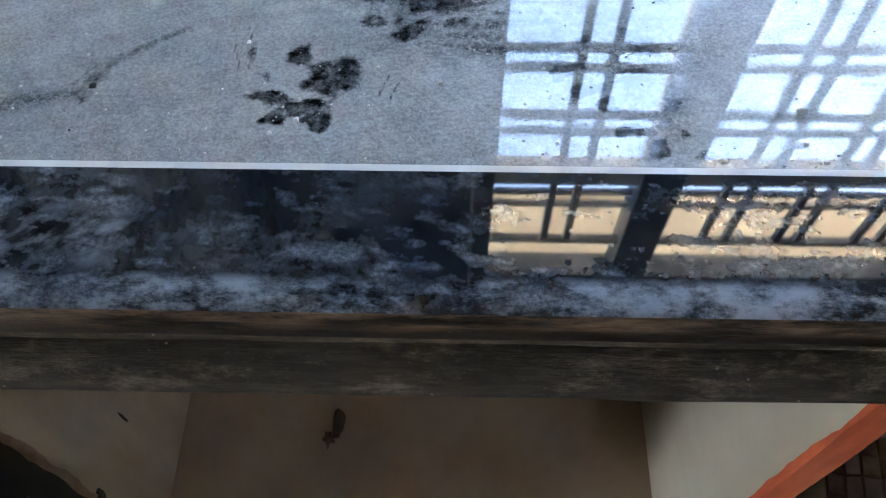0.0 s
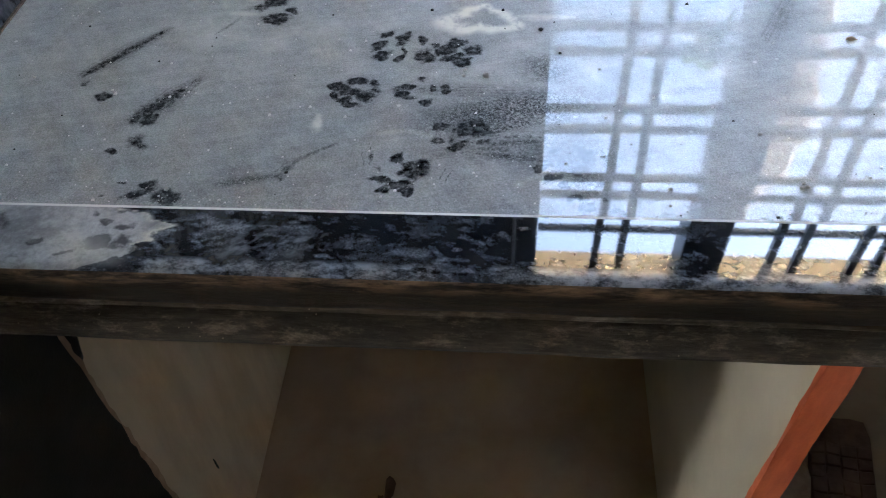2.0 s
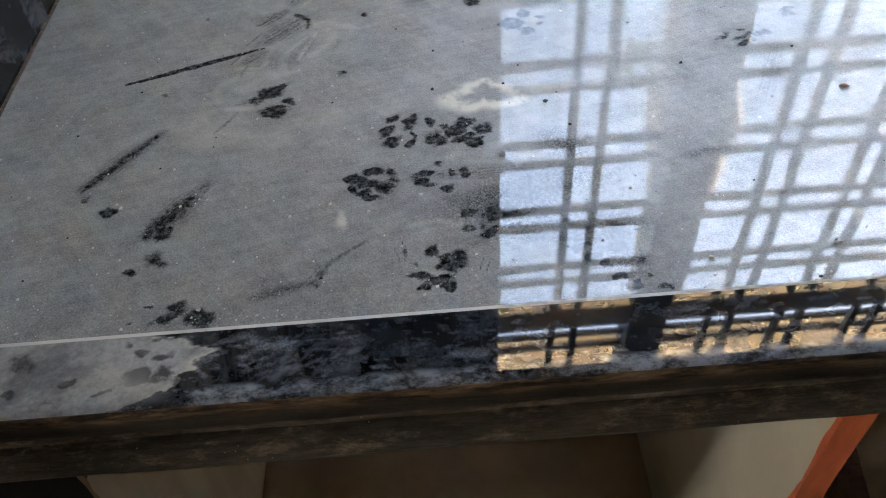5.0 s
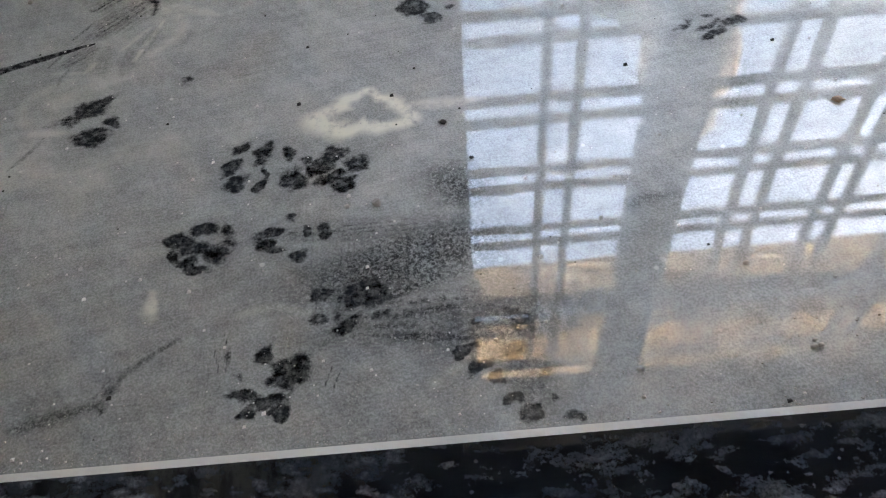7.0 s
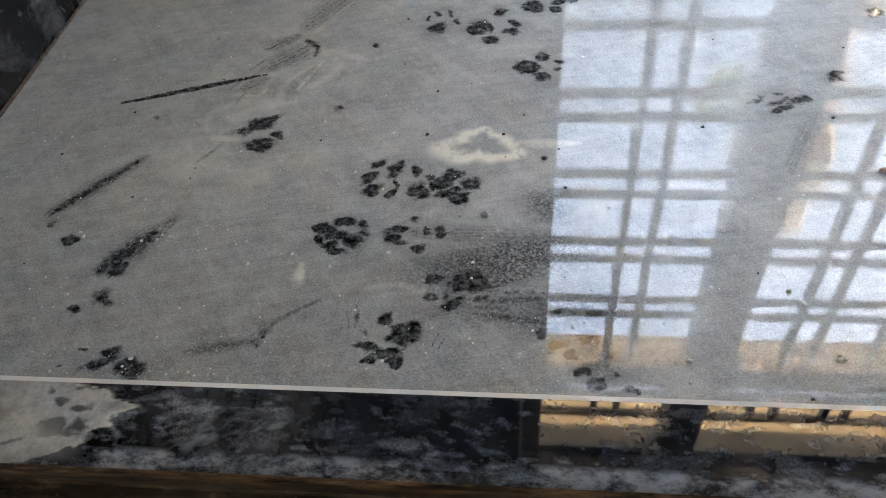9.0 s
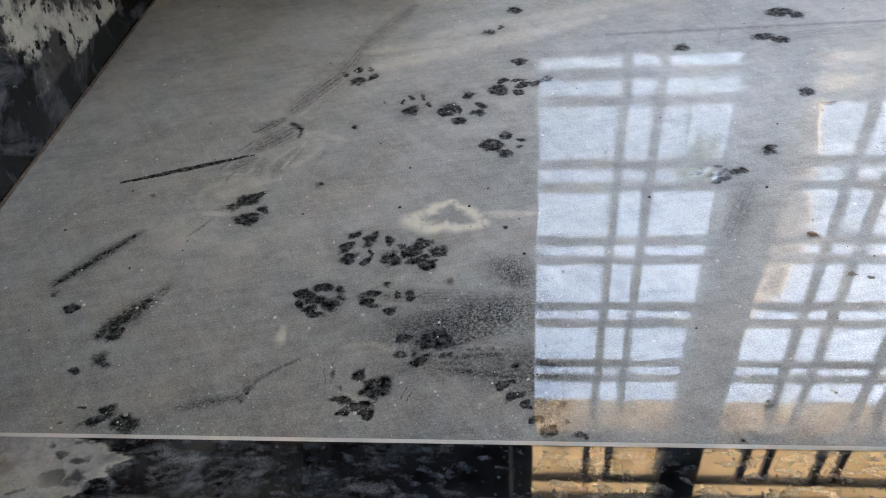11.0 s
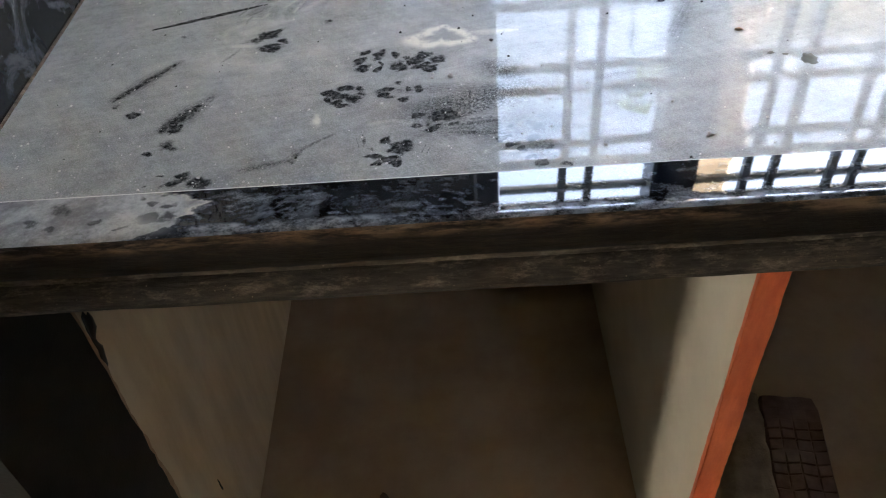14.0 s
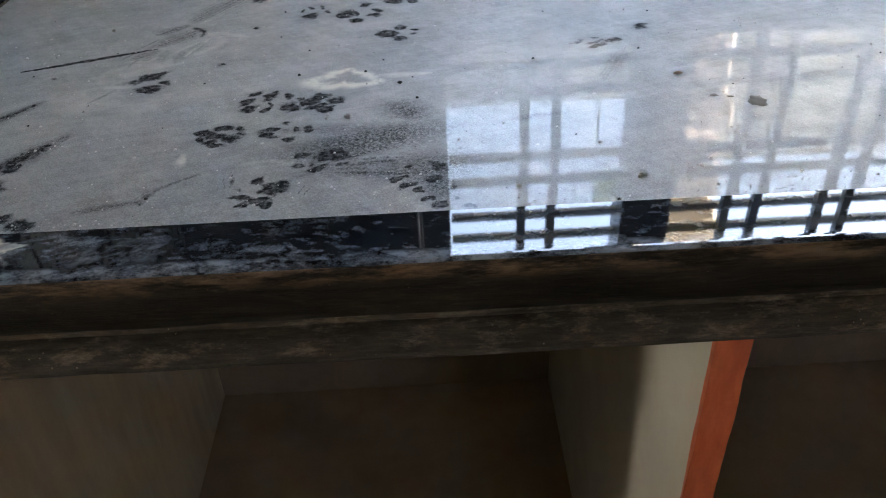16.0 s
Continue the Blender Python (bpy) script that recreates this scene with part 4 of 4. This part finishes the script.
def plant():
    """A tall thin stem with a few long leaves near its tip."""
    p = thing("plant", "tall thin green plant with long leaves near its tip", "plant")
    bm = bmesh.new()
    last = None
    for i in range(13):
        z = -0.2 + 2.13 * i / 12
        c = Vector((0.5 + 0.02 * math.sin(i), 1.72 + 0.015 * math.cos(i * 1.3), z))
        r = 0.006 - 0.0003 * i
        ring = [bm.verts.new(c + Vector((r * math.cos(a), r * math.sin(a), 0))) for a in (0, 1.05, 2.1, 3.14, 4.19, 5.24)]
        if last:
            for k in range(6):
                bm.faces.new((last[k], last[(k + 1) % 6], ring[(k + 1) % 6], ring[k]))
        last = ring
    part("stem", bm, LEAF, p, smooth=True)
    for k, (turn, length, z) in enumerate(((20, 0.09, 1.86), (190, 0.08, 1.9), (300, 0.09, 1.84), (60, 0.08, 1.9), (345, 0.09, 1.92))):
        bm = bmesh.new()
        rows = []
        for i in range(9):
            t = i / 8
            w = 0.026 * math.sin(math.pi * min(1, t * 0.93 + 0.07)) ** 0.8
            d = Vector((math.cos(radians(turn)), math.sin(radians(turn)), 0))
            side = Vector((-d.y, d.x, 0))
            c = Vector((0.5, 1.72, z)) + d * length * t + Vector((0, 0, 0.12 * t - 0.2 * t * t))
            rows.append([bm.verts.new(c + side * w + Vector((0, 0, 0.008))), bm.verts.new(c), bm.verts.new(c - side * w + Vector((0, 0, 0.008)))])
        for a, b in zip(rows, rows[1:]):
            for j in (0, 1):
                bm.faces.new((a[j], a[j + 1], b[j + 1], b[j]))
        part("leaf", bm, LEAF, p, smooth=True)


plant()


# ---- things in the cabinets ----
def clay_brick():
    b = thing("clay_brick", "dusty red clay brick scored with a grid of shallow grooves", "brick")
    xs, ys = [0.0], [0.0]
    rng = random.Random(4)
    for i in range(4):
        w = 0.0182 + rng.uniform(-0.003, 0.0025)
        xs += [xs[-1] + 0.0013, xs[-1] + w - 0.0013, xs[-1] + w]
    for j in range(12):
        w = 0.0176 + rng.uniform(-0.005, 0.004)
        ys += [ys[-1] + 0.0013, ys[-1] + w - 0.0013, ys[-1] + w]
    bm = bmesh.new()
    grid = []
    for j, y in enumerate(ys):
        row = []
        for i, x in enumerate(xs):
            n = noise.noise((x * 45, y * 45, 3.0))
            groove = 0.0036 * max(0.0, 0.55 + 1.6 * n) if i % 3 == 0 or j % 3 == 0 else 0.0
            if y > 0.155:
                groove *= 0.12
            wob = 0.0005 * math.sin(y * 50) + 0.0008 * n
            row.append(bm.verts.new((x + wob, y + 0.0012 * math.sin(x * 160 + y * 30), 0.0615 - groove + 0.0012 * n)))
        grid.append(row)
    for a, c in zip(grid, grid[1:]):
        for k in range(len(a) - 1):
            bm.faces.new((a[k], a[k + 1], c[k + 1], c[k]))
    # worn round at the far end
    for row in grid:
        for v in row:
            if v.co.y > 0.175:
                u = min(1.0, (v.co.y - 0.175) / 0.04)
                v.co.x = xs[-1] / 2 + (v.co.x - xs[-1] / 2) * (1 - 0.28 * u * u)
                v.co.z -= 0.006 * u * u
    rim = [v for v in grid[0]] + [r[-1] for r in grid[1:]] + grid[-1][-2::-1] + [r[0] for r in grid[-2:0:-1]]
    cx, cy = xs[-1] / 2, ys[-1] / 2
    shoulder = [bm.verts.new((cx + (v.co.x - cx) * 1.06, cy + (v.co.y - cy) * 1.015, v.co.z - 0.004)) for v in rim]
    foot = [bm.verts.new((v.co.x, v.co.y, 0.0)) for v in shoulder]
    for upper, lower in ((rim, shoulder), (shoulder, foot)):
        for k in range(len(rim)):
            q = (k + 1) % len(rim)
            bm.faces.new((upper[k], lower[k], lower[q], upper[q]))
    bm.faces.new(foot[::-1])
    part("body", bm, CLAY, b)
    b.matrix_world = pose(0.3285, 0.164, SHELF, 0, 0, -8)
    return b


def rough_brick():
    b = thing("cement_brick", "brick coated in rough grey-brown mortar", "brick")
    bm = bmesh.new()
    bmesh.ops.create_cube(bm, size=1, matrix=Matrix.LocRotScale((0.032, 0.11, 0.034), None, (0.064, 0.22, 0.068)))
    bmesh.ops.subdivide_edges(bm, edges=bm.edges[:], cuts=14, use_grid_fill=True)
    c = Vector((0.032, 0.11, 0.034))
    for v in bm.verts:
        q = v.co - c
        k = max(abs(q.x) / 0.032, 0) ** 6 + (abs(q.y) / 0.11) ** 10 + (abs(q.z) / 0.034) ** 6
        v.co = c + q * (1 - 0.035 * max(0, k - 1)) + 0.0045 * noise.noise_vector(v.co * 30) + 0.0016 * noise.noise_vector(v.co * 120)
        v.co.z = max(v.co.z, 0)
    part("body", bm, MORTAR, b, smooth=True)
    b.matrix_world = pose(0.261, 0.157, SHELF, 0, 0, -8)
    return b


clay_brick()
rough_brick()

# scraps of black paint and mortar on the side wall and the cabinet base
for k, (y, z, h) in enumerate(((0.1605, 0.716, 0.013), (0.1555, 0.692, 0.016), (0.153, 0.39, 0.012), (0.150, 0.33, 0.02), (0.152, 0.28, 0.012))):
    tagged(obj("paint_drip", lump(LEFT, y, z - h, 0.0018, 0.006, h, k, 0.8), BLACK, smooth=True), "black paint drip on the cream side wall", "paint drip", group="paint drips")
tagged(obj("wall_nick", lump(LEFT, 0.221, 0.37, 0.0008, 0.0016, 0.011, 3, 0.6), BLACK, smooth=True), "thin dark nick in the cream side wall", "nick")
for k, (x, y, a, b) in enumerate(((-0.118, 0.272, 0.006, 0.015), (-0.127, 0.254, 0.005, 0.007))):
    tagged(obj("dirt_clod", lump(x, y, SHELF + 0.002, a, b, 0.003, k + 5, 0.9), CLAY, smooth=True), "small brown clod of dirt on the cabinet base", "dirt", group="dirt clods")

# ---- pebbles and grit on the counter ----
for k, (x, y, r) in enumerate(((-0.0015, 0.2085, 0.0019), (-0.013, 0.2085, 0.0011), (0.0262, 0.2495, 0.0013), (0.036, 0.2285, 0.0009), (-0.172, 0.36, 0.0014), (-0.143, 0.1225, 0.0011))):
    tagged(obj("pebble", lump(x, y, TOP + r * 0.6, r, r * 0.85, r * 0.75, k, 0.5), STONE if k not in (2, 3) else BLACK, smooth=True), "tiny stone chip lying in the dust on the counter", "pebble", group="stone chips on the counter")
for x, y, r in ((0.138, 0.132, 0.0012), (0.1402, 0.1324, 0.0010), (0.1263, 0.1667, 0.0011), (0.0815, 0.1293, 0.0012), (0.139, 0.1345, 0.0008)):
    tagged(obj("pebble", lump(x, y, TOP + r * 0.6, r, r * 0.85, r * 0.75, x * 90, 0.5), STONE, smooth=True), "tiny stone chip lying in the dust on the counter", "pebble", group="stone chips on the counter")
for x, y, a, b in ((0.2171, 0.2030, 0.0046, 0.0062), (0.1970, 0.2128, 0.0024, 0.0013), (0.2056, 0.2103, 0.0018, 0.0010)):
    tagged(obj("mud_fleck", lump(x, y, TOP, a, b, 0.0005, x * 50, 0.7, 3), CRUST, smooth=True), "flat dried grey mud fleck stuck on the counter", "mud fleck", group="mud flecks on the counter")
tagged(obj("wood_chip", lump(0.1856, 0.2428, TOP + 0.0007, 0.0026, 0.0016, 0.0009, 4, 0.8), MORTAR), "small tan wood chip lying on the dusty counter", "wood chip")


def scatter(name, count, seed, small, large, material, label, x0, x1, y0, y1, power):
    """Fine grains strewn over the counter, as one sheet of tiny uneven pyramids."""
    rng = np.random.default_rng(seed)
    verts, faces = [], []
    for k in range(count):
        x, y = rng.uniform(x0, x1), y0 + (y1 - y0) * rng.random() ** power
        r = small + large * rng.random() ** 4
        n = len(verts)
        verts += [(x - r, y - r, TOP), (x + r, y - r * 0.7, TOP), (x + r * 0.8, y + r, TOP), (x - r * 0.9, y + r * 0.8, TOP)]
        verts += [(x - r * 0.5, y - r * 0.4, TOP + r * 1.1), (x + r * 0.5, y - r * 0.5, TOP + r * 1.3), (x + r * 0.3, y + r * 0.5, TOP + r)]
        faces += [(n, n + 1, n + 5, n + 4), (n + 1, n + 2, n + 6, n + 5), (n + 2, n + 3, n + 6), (n + 3, n, n + 4, n + 6), (n + 4, n + 5, n + 6)]
    me = bpy.data.meshes.new(name)
    me.from_pydata(verts, [], faces)
    me.materials.append(material)
    return tagged(new(name, me), label, "grit", kind="stuff")


scatter("pale_grit", 800, 11, 0.00028, 0.00055, CHALK, "fine pale grit scattered in the dust on the counter", -0.27, 0.36, 0.114, 0.60, 1.5)
scatter("fine_grit", 2600, 12, 0.00015, 0.00025, STONE, "sandy grit gathered along the front of the stone top", -0.27, 0.36, 0.113, 0.2, 2.5)
scatter("dark_grit", 95, 13, 0.0003, 0.0007, BLACK, "tiny black crumbs scattered on the counter", -0.25, 0.36, 0.114, 0.58, 1.2)
